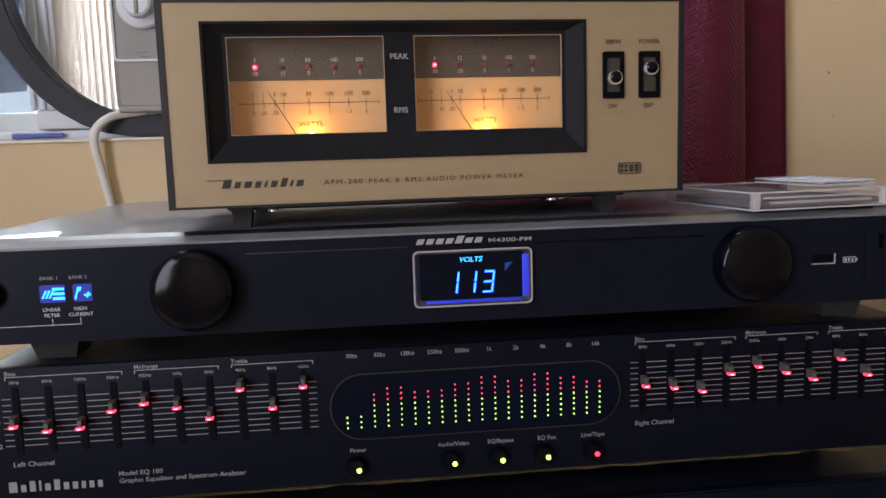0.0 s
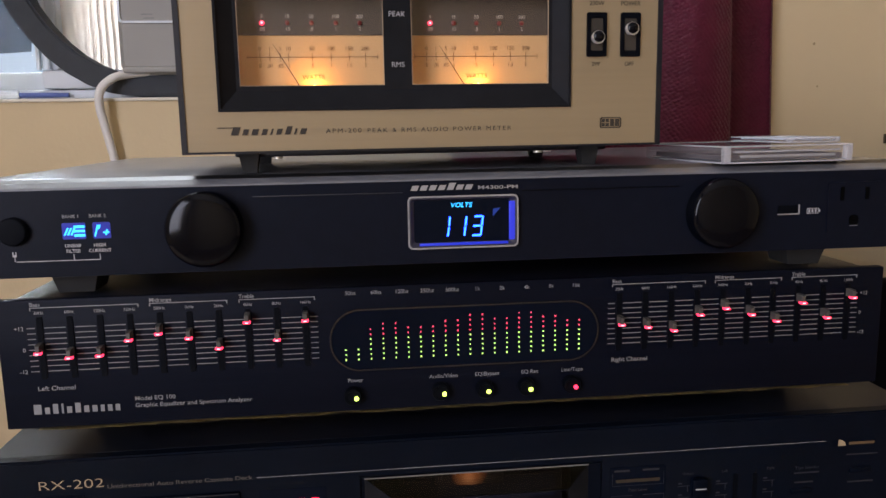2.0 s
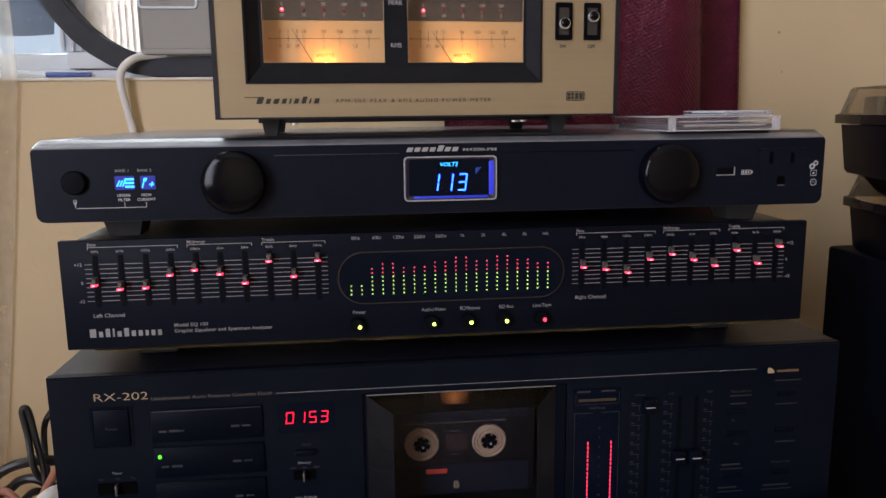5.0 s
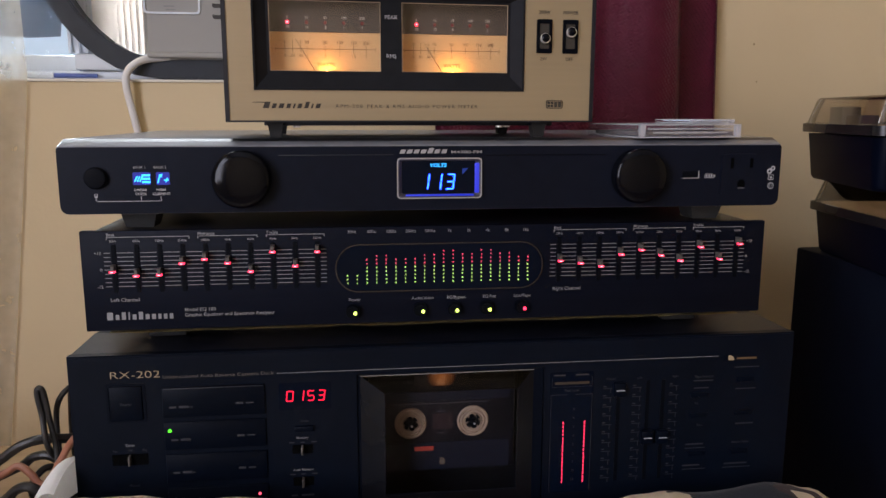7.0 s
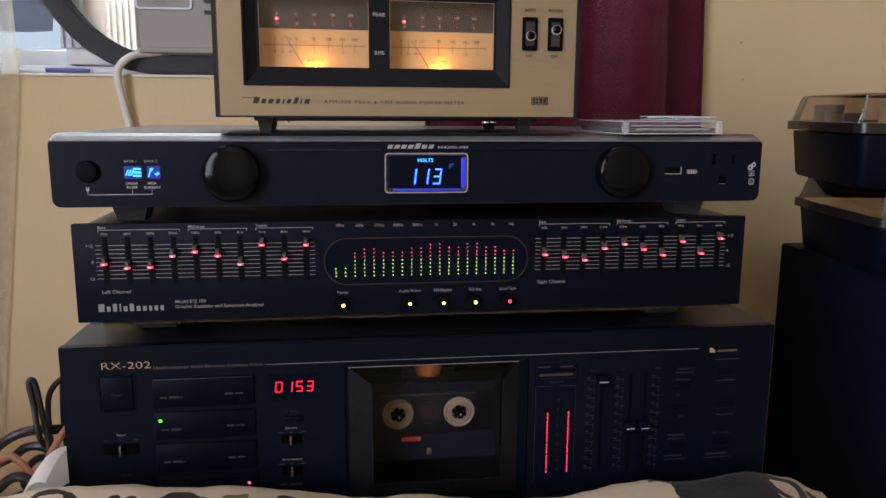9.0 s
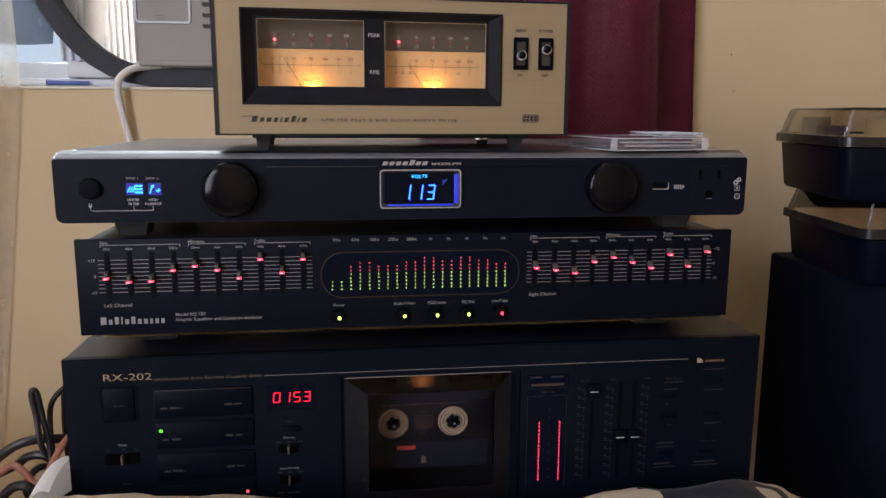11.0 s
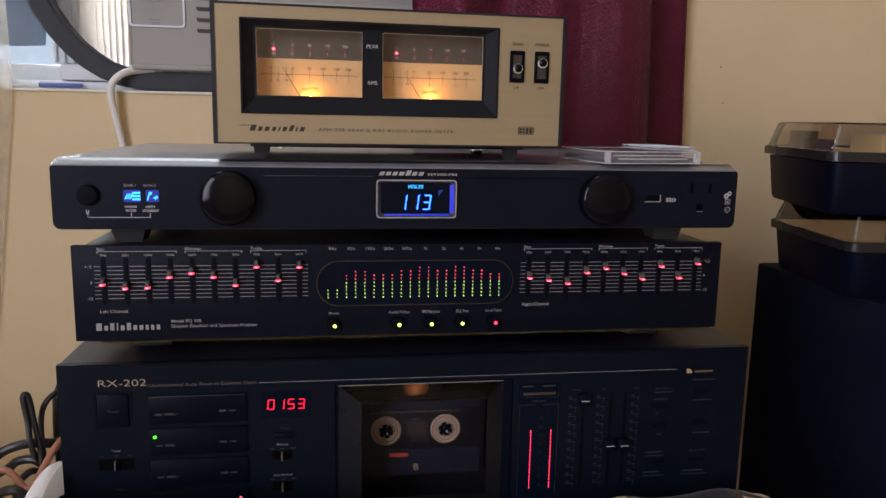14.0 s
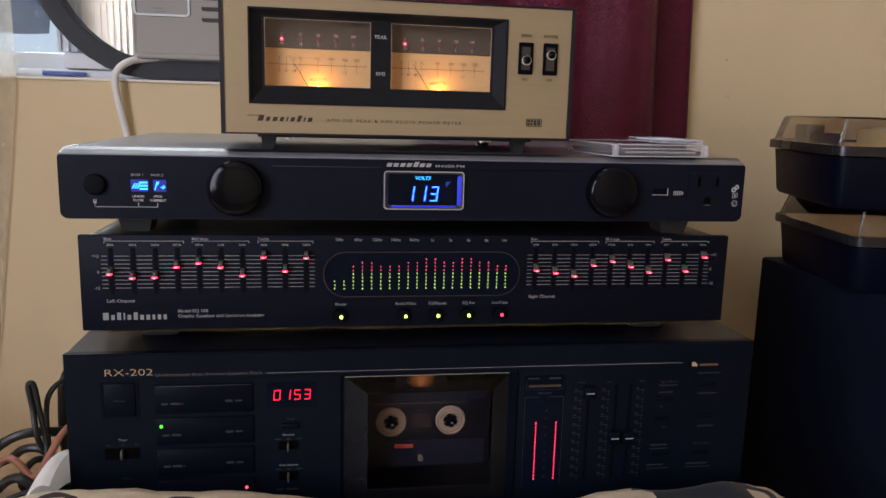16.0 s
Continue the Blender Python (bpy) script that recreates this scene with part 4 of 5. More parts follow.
bars([(0.1655, 0.1790, 0.8478, 0.8486), (0.1660, 0.1760, 0.8428, 0.8436), (0.1625, 0.1745, 0.8040, 0.8051), (0.1620, 0.1760, 0.8015, 0.8021), (0.1610, 0.1730, 0.7892, 0.7903), (0.1610, 0.1770, 0.7868, 0.7874), (0.1930, 0.2100, 0.8560, 0.8567), (0.1945, 0.2085, 0.8412, 0.8420), (0.1960, 0.2085, 0.8170, 0.8180), (0.1900, 0.2060, 0.7890, 0.7901), (0.1890, 0.2085, 0.7866, 0.7872)], FD, DIMPR, dfront)
for x, z in ((0.1700, 0.8385), (0.1700, 0.8245), (0.2010, 0.8480), (0.2010, 0.8250), (0.1700, 0.7980), (0.2000, 0.7980)):
    part("push_button", cuboid(x - 0.006, x + 0.006, DY - 0.0010, DY + 0.002, z - 0.0016, z + 0.0016, 0.0006), DKBTN, deck)

# ---- graphic equalizer ----
EX0, EX1, EZ0, EZ1, EY = -0.2078, 0.2092, 0.8925, 0.9518, 0.0
eq = thing("graphic_equalizer", "black graphic equalizer with lit sliders and spectrum display", "equalizer")
part("case", cuboid(EX0 + 0.004, EX1 - 0.004, EY + 0.0052, 0.225, EZ0 + 0.002, EZ1 - 0.0015, 0.001), BLACKCASE, eq)
ef = part("front_panel", cuboid(EX0, EX1, EY, EY + 0.005, EZ0, EZ1, 0.0008), EQFRONT, eq)
for x in (-0.17, 0.17):
    for y in (0.045, 0.195):
        part("foot", cuboid(x - 0.012, x + 0.012, y - 0.012, y + 0.012, 0.8787, EZ0 + 0.0022, 0.002), RUBBER, eq)
E0 = EY - 0.0003


def felt_f(u, v):
    x = -0.196 + 0.392 * u
    return (x, 0.0020 + 0.20 * v + (0.0016 * noise.noise((x * 90, 0, 3)) if v < 0.01 else 0), EZ0 - 0.0010 - (0.0008 + 0.0008 * noise.noise((x * 60, 5, 3)) if v < 0.01 else 0))


felt = thing("felt_sheet", "thin yellowish felt sheet under the equalizer", "felt sheet")
part("sheet", sheet(felt_f, 160, 12, 0.0012), FELT, felt)

Z0S, Z1S = 0.9190, 0.9388
LVL = ((0.9287, 0.9262, 0.9265, 0.9329, 0.9352, 0.9326, 0.9273, 0.9387, 0.93, 0.9383), (0.9295, 0.9278, 0.9256, 0.9327, 0.9353, 0.9317, 0.9279, 0.9364, 0.9285, 0.9379))
HZ = ("30Hz", "60Hz", "120Hz", "250Hz", "500Hz", "1kHz", "2kHz", "4kHz", "8kHz", "16kHz")
PITCH = 0.0129
for side, x0 in ((0, -0.1894), (1, 0.0744)):
    rects = []
    for i in range(9):
        z = Z0S + (Z1S - Z0S) * i / 8
        for k in range(11):
            a = x0 - 0.0055 if k == 0 else x0 + (k - 1) * PITCH + 0.0019
            b = x0 + 9 * PITCH + 0.0053 if k == 10 else x0 + k * PITCH - 0.0019
            rects.append((a, b, z, z + 0.00042))
    bars(rects, E0, GRIDPR, ef, "scale_grid")
    for k in range(10):
        x = x0 + PITCH * k
        slot = part("slider_slot", plate(rounded(x - 0.00125, x + 0.00125, 0.9155, 0.9440, 0.0008), EY - 0.0004, EY + 0.001), MATTE, eq)
        z = LVL[side][k]
        knob = part("slider_knob", loft([[(x + sx, y, z + sz + 0.0018) for sx, sz in ((-w, -h), (w, -h), (w, h), (-w, h))] for y, w, h in ((EY - 0.0005, 0.0010, 0.0019), (EY - 0.0046, 0.0011, 0.0020), (EY - 0.0056, 0.0008, 0.0015))]), SLIDER, slot)
        part("slider_light", cuboid(x - 0.0016, x + 0.0016, EY - 0.0060, EY - 0.0035, z - 0.0006, z + 0.0005, 0.0004), R_LEDHOT, slot, "glowing red slider tip")
        part("light_core", cuboid(x - 0.0007, x + 0.0007, EY - 0.0063, EY - 0.0058, z - 0.0003, z + 0.0002, 0.0001), LED_CORE, slot)
        text(HZ[k], x, 0.9459, E0, 0.0019, GREYPR, ef)
    x = x0 - 0.0035
    for a, b, word in ((0.0, 0.0463, "Bass"), (0.0509, 0.0850, "Midrange"), (0.0900, 0.1240, "Treble")):
        bars([(x + a, x + b, 0.9480, 0.94835), (x + a, x + a + 0.0004, 0.9468, 0.9480), (x + b - 0.0004, x + b, 0.9468, 0.9480)], E0, GREYPR, ef, "bracket")
        text(word, x + a, 0.9497, E0, 0.0026, GREYPR, ef, "LEFT")
    xl = x0 - 0.0068 if side == 0 else x0 + 0.1225
    for w, z in (("+12", 0.9390), ("0", 0.9292), ("-12", 0.9192)):
        text(w, xl, z, E0, 0.0026, GREYPR, ef, "RIGHT" if side == 0 else "LEFT")
    text(("Left Channel", "Right Channel")[side], x, 0.9112, E0, 0.0030, GREYPR, ef, "LEFT", width=(0.0160, 0.0178)[side])
# maker's name: plain pale blocks
blocks(-0.1955, [0.0033, 0.0021, 0.0023, 0.0009, 0.0022, 0.0024, 0.0022, 0.0022, 0.0017, 0.0020, 0.0020], 0.0014, [0.9038 if i in (0, 2, 3, 5) else 0.9023 for i in range(11)], 0.8992, E0, GREYPR, ef)
text("Model EQ 100", -0.1516, 0.9044, E0, 0.0028, GREYPR, ef, "LEFT", width=0.0178)
text("Graphic Equalizer and Spectrum Analyzer", -0.1516, 0.9012, E0, 0.0028, GREYPR, ef, "LEFT", width=0.0520)


def lens(x0, x1, z0, z1, n=10):
    """A flat-topped oval: half-round ends with a straight top and bottom."""
    r = (z1 - z0) / 2
    return rounded(x0, x1, z0, z1, r * 0.96, n)


disp = part("spectrum_display", plate(lens(-0.0622, 0.0635, 0.9128, 0.9408), EY - 0.0006, EY + 0.001), GLOSS, eq, "glossy black oval display window")
part("display_rim", ring_plate(lens(-0.0630, 0.0643, 0.9120, 0.9416), lens(-0.0622, 0.0635, 0.9128, 0.9408), EY - 0.0010, EY + 0.0005), mat("satin_rim", (0.007, 0.007, 0.011), 0.22, var=0.2, spec=0.6), disp)
BARS = (3, 3, 7, 8, 8, 7, 7, 7, 8, 8, 9, 9, 8, 8, 9, 9, 8, 8, 7, 7)
for k, n in enumerate(BARS):
    x = -0.0557 + 0.00581 * k
    for lo, hi, m, lab in ((0, 5, G_LED, "green"), (5, 9, R_LED, "red")):
        if min(n, hi) <= lo:
            continue
        bm = bmesh.new()
        for i in range(lo, min(n, hi)):
            z = 0.9178 + 0.00236 * i
            box(bm, x - 0.00027, x + 0.00027, EY - 0.0013, EY - 0.0008, z - 0.00031, z + 0.00031)
        tagged(part("led_column", bm, m, disp, "column of lit %s dots" % lab, smooth=0), kind="stuff")
for k, w in enumerate(("30hz", "60hz", "120hz", "250hz", "500hz", "1k", "2k", "4k", "8k", "16k")):
    text(w, -0.0528 + 0.01177 * k, 0.9492 - 0.00005 * k, E0, 0.0026, GREYPR, ef)
for x, w, xt, m in ((-0.0516, "Power", -0.0518, Y_LED), (-0.0105, "Audio/Video", -0.0104, Y_LED), (0.0105, "EQ/Bypass", 0.0103, Y_LED), (0.0307, "EQ Rec", 0.0310, Y_LED), (0.0526, "Line/Tape", 0.0517, R_LEDHOT)):
    text(w, xt, 0.9075, E0, 0.0027, GREYPR, ef)
    b = part("push_button", lathe([(0.0042, 0.0005), (0.0042, -0.0035), (0.0038, -0.0042), (0.0030, -0.0042), (0.0027, -0.0036), (0.0002, -0.0036)], x - 0.0016, EY, 0.9005, 24), MATTE, eq)
    part("button_light", lathe([(0.00112, 0.0), (0.0010, -0.0006), (0.0002, -0.0010)], x, EY - 0.0042, 0.8999, 12), m, b)

# ---- power conditioner ----
PX0, PX1, PZ0, PZ1 = -0.2165, 0.2165, 0.9615, 1.0
pm = thing("power_conditioner", "black power conditioner with blue voltage display and two knobs", "power conditioner")
prof = []
for y, top, inset in ((0.0, 1.0, 0.0008), (0.0006, 1.0005, 0.0), (0.0078, 1.0037, 0.0005), (0.0095, 1.0040, 0.0007), (0.250, 1.0040, 0.0007)):
    prof.append([(x, y, z) for x, z in rounded(PX0 + inset, PX1 - inset, PZ0 + inset, top, 0.0022, 4, 0.0048)])
body = loft(prof)
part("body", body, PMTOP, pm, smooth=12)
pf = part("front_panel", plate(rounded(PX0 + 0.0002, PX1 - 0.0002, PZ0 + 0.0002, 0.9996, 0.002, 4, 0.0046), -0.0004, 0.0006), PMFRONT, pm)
for x0, x1 in ((-0.1880, -0.1665), (0.1640, 0.1860)):
    for y in (0.012, 0.13):
        part("foot", loft([[(x0, y, 0.9625), (x1, y, 0.9625), (x1, y + 0.022, 0.9625), (x0, y + 0.022, 0.9625)], [(x0 + 0.003, y + 0.002, 0.9518), (x1 - 0.003, y + 0.002, 0.9518), (x1 - 0.003, y + 0.020, 0.9518), (x0 + 0.003, y + 0.020, 0.9518)]]), RUBBER, pm)
P0 = -0.0007
part("front_bevel", loft([[(x, 0.0004, 0.9999), (x, 0.0078, 1.0040), (x, 0.0080, 1.0036), (x, 0.0012, 0.9996)] for x in (PX0 + 0.0022, PX1 - 0.0022)]), mat("dark_anodised_edge", (0.20, 0.20, 0.205), 0.36, metal=1.0, var=0.15, scale=80), pm, "dark anodised bevel along the front edge")
part("power_button", lathe([(0.0062, 0.0), (0.0062, -0.0022), (0.0056, -0.0030), (0.0048, -0.0032), (0.0002, -0.0030)], -0.1957, -0.0004, 0.9823, 28), MATTE, pm)
bars([(-0.1958, -0.1608, 0.9688, 0.9691), (-0.1965, -0.1962, 0.9691, 0.9712), (-0.1719, -0.1716, 0.9691, 0.9716), (-0.1610, -0.1607, 0.9691, 0.9716), (-0.1972, -0.1956, 0.9712, 0.9720), (-0.1972, -0.1968, 0.9720, 0.9734), (-0.1960, -0.1956, 0.9720, 0.9734)], P0, WHITEPR, pf, "guide_line")
for x0, x1 in ((-0.1758, -0.1660), (-0.1630, -0.1556)):
    win = part("bank_window", plate(rounded(x0, x1, 0.9782, 0.9853, 0.0006), P0, 0.0), B_BACK, pm, "lit blue indicator window")
    if x0 < -0.17:
        bars([(x0 + 0.0050, x1 - 0.0002, 0.9793 + 0.0019 * i, 0.9804 + 0.0019 * i) for i in range(3)], P0 - 0.0002, B_TXT, win, "symbol")
        bars([(x0 + 0.0006 + 0.0014 * i, x0 + 0.0014 + 0.0014 * i, 0.9800, 0.9832) for i in range(3)], P0 - 0.0002, B_TXT, win, "symbol", 0.5)
    else:
        bars([(x0 + 0.0005, x0 + 0.0012, 0.9792, 0.9838), (x0 + 0.0014, x0 + 0.0030, 0.9824, 0.9842), (x0 + 0.0042, x0 + 0.0068, 0.9805, 0.9812), (x0 + 0.0051, x0 + 0.0058, 0.9797, 0.9821)], P0 - 0.0002, B_TXT, win, "symbol", 0.3)
for w, x, z in (("BANK 1", -0.1718, 0.9882), ("BANK 2", -0.1606, 0.9882), ("LINEAR", -0.1718, 0.9754), ("FILTER", -0.1718, 0.9730), ("HIGH", -0.1606, 0.9754), ("CURRENT", -0.1606, 0.9730)):
    text(w, x, z, P0, 0.0021, WHITEPR if "BANK" not in w else GREYPR, pf)
for x in (-0.1150, 0.1225):
    part("knob", lathe([(0.0166, 0.0), (0.0166, -0.0060), (0.0160, -0.0078), (0.0150, -0.0086), (0.0125, -0.0093), (0.0075, -0.0099), (0.0003, -0.0101)], x, -0.0004, 0.9812, 48), KNOB, pm, "glossy black domed knob")
dr = part("display_frame", ring_plate(rounded(-0.0254, 0.0250, 0.9688, 0.9926, 0.0022, 5), rounded(-0.0243, 0.0239, 0.9700, 0.9914, 0.0016, 5), -0.0022, 0.0002, rounded(-0.0218, 0.0204, 0.9722, 0.9906, 0.0012, 5)), mat("dark_display_frame", (0.022, 0.022, 0.040), 0.35, var=0.1), pm, "dark display frame with silver outline")
dp = part("display_glass", plate(rounded(-0.0236, 0.0230, 0.9705, 0.9909, 0.0012), -0.0007, 0.0003), GLOSS, pm)
digits("113", -0.0120, 0.9738, 0.0050, 0.0095, 0.0076, -0.0010, 0.0008, 0.13, B_DIG, dp)
text("VOLTS", -0.0012, 0.9884, -0.0010, 0.0030, B_TXT, dp, shear=0.25, width=0.0098)
# emitting strips stand in for the digits' blue light on the frame
part("blue_spill_strip", cuboid(0.0209, 0.0237, -0.0023, -0.0012, 0.9718, 0.9897, 0.0004), glow("blue_edge_spill", (0.04, 0.06, 1.0), 0.48), dr, "frame edge with the display's blue spill put in as glow")
part("blue_spill_strip", cuboid(-0.0205, 0.0205, -0.0022, -0.0012, 0.9699, 0.9712, 0.0003), glow("blue_lower_spill", (0.02, 0.05, 1.0), 0.42), dr, "lower frame edge with the display's blue spill put in as glow")
part("frame_edge", ring_plate(rounded(-0.0256, 0.0252, 0.9686, 0.9928, 0.0023, 5), rounded(-0.0249, 0.0245, 0.9693, 0.9921, 0.0019, 5), -0.0025, -0.0020), SILVER, dr, "thin silver outline")
tri = bmesh.new()
tri.faces.new([tri.verts.new(p) for p in ((0.0136, -0.0010, 0.9826), (0.0170, -0.0010, 0.9866), (0.0136, -0.0010, 0.9862))])
part("dim_mark", tri, B_DIM, dp, smooth=0)
# maker's name: slanted plain blocks
blocks(-0.0240, [0.0030] * 7, 0.0011, [0.9976, 0.9976, 0.9976, 0.9976, 0.9985, 0.9976, 0.9976], 0.9953, P0, SILVER, pf, 0.45)
text("M4300-PM", 0.0066, 0.9961, P0, 0.0024, SILVER, pf, "LEFT", width=0.0184)
part("trim_line", cuboid(-0.094, -0.0275, -0.0010, 0.0, 0.9944, 0.9948, 0.0001), DIMPR, pm)
part("trim_line", cuboid(0.0275, 0.102, -0.0010, 0.0, 0.9940, 0.9944, 0.0001), MATTE, pm)
us = part("usb_port", plate(rounded(0.1518, 0.1622, 0.9795, 0.9836, 0.0004), P0, 0.0), MATTE, pm)
part("port_lip", merge(cuboid(0.1516, 0.1622, -0.0014, -0.0005, 0.9791, 0.9796), cuboid(0.1620, 0.1624, -0.0014, -0.0005, 0.9791, 0.9838)), SILVER, us)
bars([(0.1664, 0.1667, 0.9793, 0.9819), (0.1664, 0.1724, 0.9816, 0.9819), (0.1664, 0.1724, 0.9793, 0.9796), (0.1721, 0.1724, 0.9793, 0.9819), (0.1725, 0.1732, 0.9800, 0.9812)] + [(0.1672 + 0.0016 * i, 0.1681 + 0.0016 * i, 0.9799, 0.9813) for i in range(3)], P0, WHITEPR, pf, "battery_symbol")
ol = part("outlet", plate(rounded(0.1768, 0.2052, 0.9690, 0.9940, 0.0015), -0.0010, 0.0), PMFRONT, pm, "flush black power outlet")
for x, z0, z1 in ((0.1838, 0.9852, 0.9918), (0.1966, 0.9856, 0.9914)):
    part("slot", cuboid(x - 0.0010, x + 0.0010, -0.0013, -0.0009, z0, z1), VOID, ol, smooth=0)
part("ground_hole", plate(rounded(0.1880, 0.1928, 0.9728, 0.9782, 0.0020), -0.0013, -0.0009), VOID, ol)
bars([(0.1883, 0.1925, 0.9727, 0.9731)], -0.0014, GREYPR, ol, "edge_line")
icon = bmesh.new()
for cx, cz, r0, r1 in ((0.2091, 0.9832, 0.0008, 0.0017), (0.2112, 0.9850, 0.0007, 0.0015), (0.2105, 0.9741, 0.0016, 0.0020)):
    for i in range(14):
        a, b = 2 * math.pi * i / 14, 2 * math.pi * (i + 1) / 14
        icon.faces.new([icon.verts.new((cx + r * math.cos(t), P0, cz + r * math.sin(t))) for r, t in ((r0, a), (r1, a), (r1, b), (r0, b))])
part("device_symbol", icon, WHITEPR, pf, smooth=0)
bars([(0.2084, 0.2120, 0.9808, 0.9811), (0.2084, 0.2120, 0.9778, 0.9781), (0.2084, 0.2087, 0.9778, 0.9811), (0.2117, 0.2120, 0.9778, 0.9811), (0.2097, 0.2108, 0.9787, 0.9800), (0.2099, 0.2101, 0.9735, 0.9748), (0.2109, 0.2111, 0.9735, 0.9748)], P0, WHITEPR, pf, "device_symbol")

# ---- power meter ----
MW, MH = 0.2142, 0.0803
meter = thing("audio_power_meter", "champagne-faced audio power meter with two glowing amber dials", "power meter", pose(-0.1205, -0.0005, 1.0145, 0, 0, 2.6))
part("case", merge(cuboid(-0.0022, MW + 0.0022, 0.0190, 0.128, -0.0006, MH + 0.0008, 0.0012), ring_plate([(-0.0022, -0.0006), (MW + 0.0022, -0.0006), (MW + 0.0022, MH + 0.0008), (-0.0022, MH + 0.0008)], [(0.0130, 0.0160), (0.1740, 0.0160), (0.1740, 0.0740), (0.0130, 0.0740)], 0.0031, 0.0189)), BLACKCASE, meter)
OW = (0.0145, 0.1720, 0.0177, 0.0725)
face = ring_plate([(0, 0), (MW, 0), (MW, MH), (0, MH)], [(OW[0], OW[2]), (OW[1], OW[2]), (OW[1], OW[3]), (OW[0], OW[3])], 0.0, 0.0014)
mf = part("face_plate", face, CHAMP, meter, "champagne brushed aluminium face plate")
part("face_edge", ring_plate([(-0.0024, -0.0010), (MW + 0.0024, -0.0010), (MW + 0.0024, MH + 0.0012), (-0.0024, MH + 0.0012)], [(0, 0), (MW, 0), (MW, MH), (0, MH)], -0.0006, 0.0030), BLACKCASE, meter)


# black bezel: sloping sides down to a plate with two windows
def bezel():
    bm = bmesh.new()
    L, R, B, T = OW
    a = [bm.verts.new(p) for p in ((L, -0.0004, B), (R, -0.0004, B), (R, -0.0004, T), (L, -0.0004, T))]
    i = 0.0072
    b = [bm.verts.new(p) for p in ((L + i, 0.0042, B + 0.0085), (R - i, 0.0042, B + 0.0085), (R - i, 0.0042, T - 0.0035), (L + i, 0.0042, T - 0.0035))]
    for k in range(4):
        j = (k + 1) % 4
        bm.faces.new((a[k], a[j], b[j], b[k]))
    return bm


bz = part("bezel", bezel(), BEZEL, meter, smooth=0)
part("bezel_lip", ring_plate([(OW[0] - 0.0005, OW[2] - 0.0005), (OW[1] + 0.0005, OW[2] - 0.0005), (OW[1] + 0.0005, OW[3] + 0.0005), (OW[0] - 0.0005, OW[3] + 0.0005)], [(OW[0] + 0.0006, OW[2] + 0.0006), (OW[1] - 0.0006, OW[2] + 0.0006), (OW[1] - 0.0006, OW[3] - 0.0006), (OW[0] + 0.0006, OW[3] - 0.0006)], -0.0008, 0.0), BEZEL, bz)
zb, zt = 0.0282, 0.0676
for x0, x1, z0, z1 in ((0.0200, 0.0233, 0.0250, 0.0700), (0.0869, 0.0994, 0.0250, 0.0700), (0.1632, 0.1665, 0.0250, 0.0700)):
    part("bezel_bar", cuboid(x0, x1, 0.0042, 0.0062, z0, z1), BEZEL, bz, smooth=0)
for z0, z1 in ((0.0250, zb), (zt, 0.0700)):
    for x0, x1 in ((0.0233, 0.0869), (0.0994, 0.1632)):
        part("bezel_bar", cuboid(x0, x1, 0.0042, 0.0062, z0, z1), BEZEL, bz, smooth=0)
text("PEAK", 0.0931, 0.0592, 0.0039, 0.0033, WHITEPR, bz, bold=-0.004)
text("RMS", 0.0931, 0.0372, 0.0039, 0.0033, WHITEPR, bz, bold=-0.004)
CY = 0.0162
# pale ring colour puts in the glint along the dial glass edges
EDGEMAT = mat("warm_glass_glint", (0.34, 0.25, 0.16), 0.4, var=0.1)
for x0, x1 in ((0.0233, 0.0869), (0.0994, 0.1632)):
    part("glass_glint", ring_plate(rim(x0, x1, zb, zt), rim(x0 + 0.0003, x1 - 0.0003, zb + 0.0003, zt - 0.0003), 0.0043, 0.0050), EDGEMAT, bz, smooth=0)
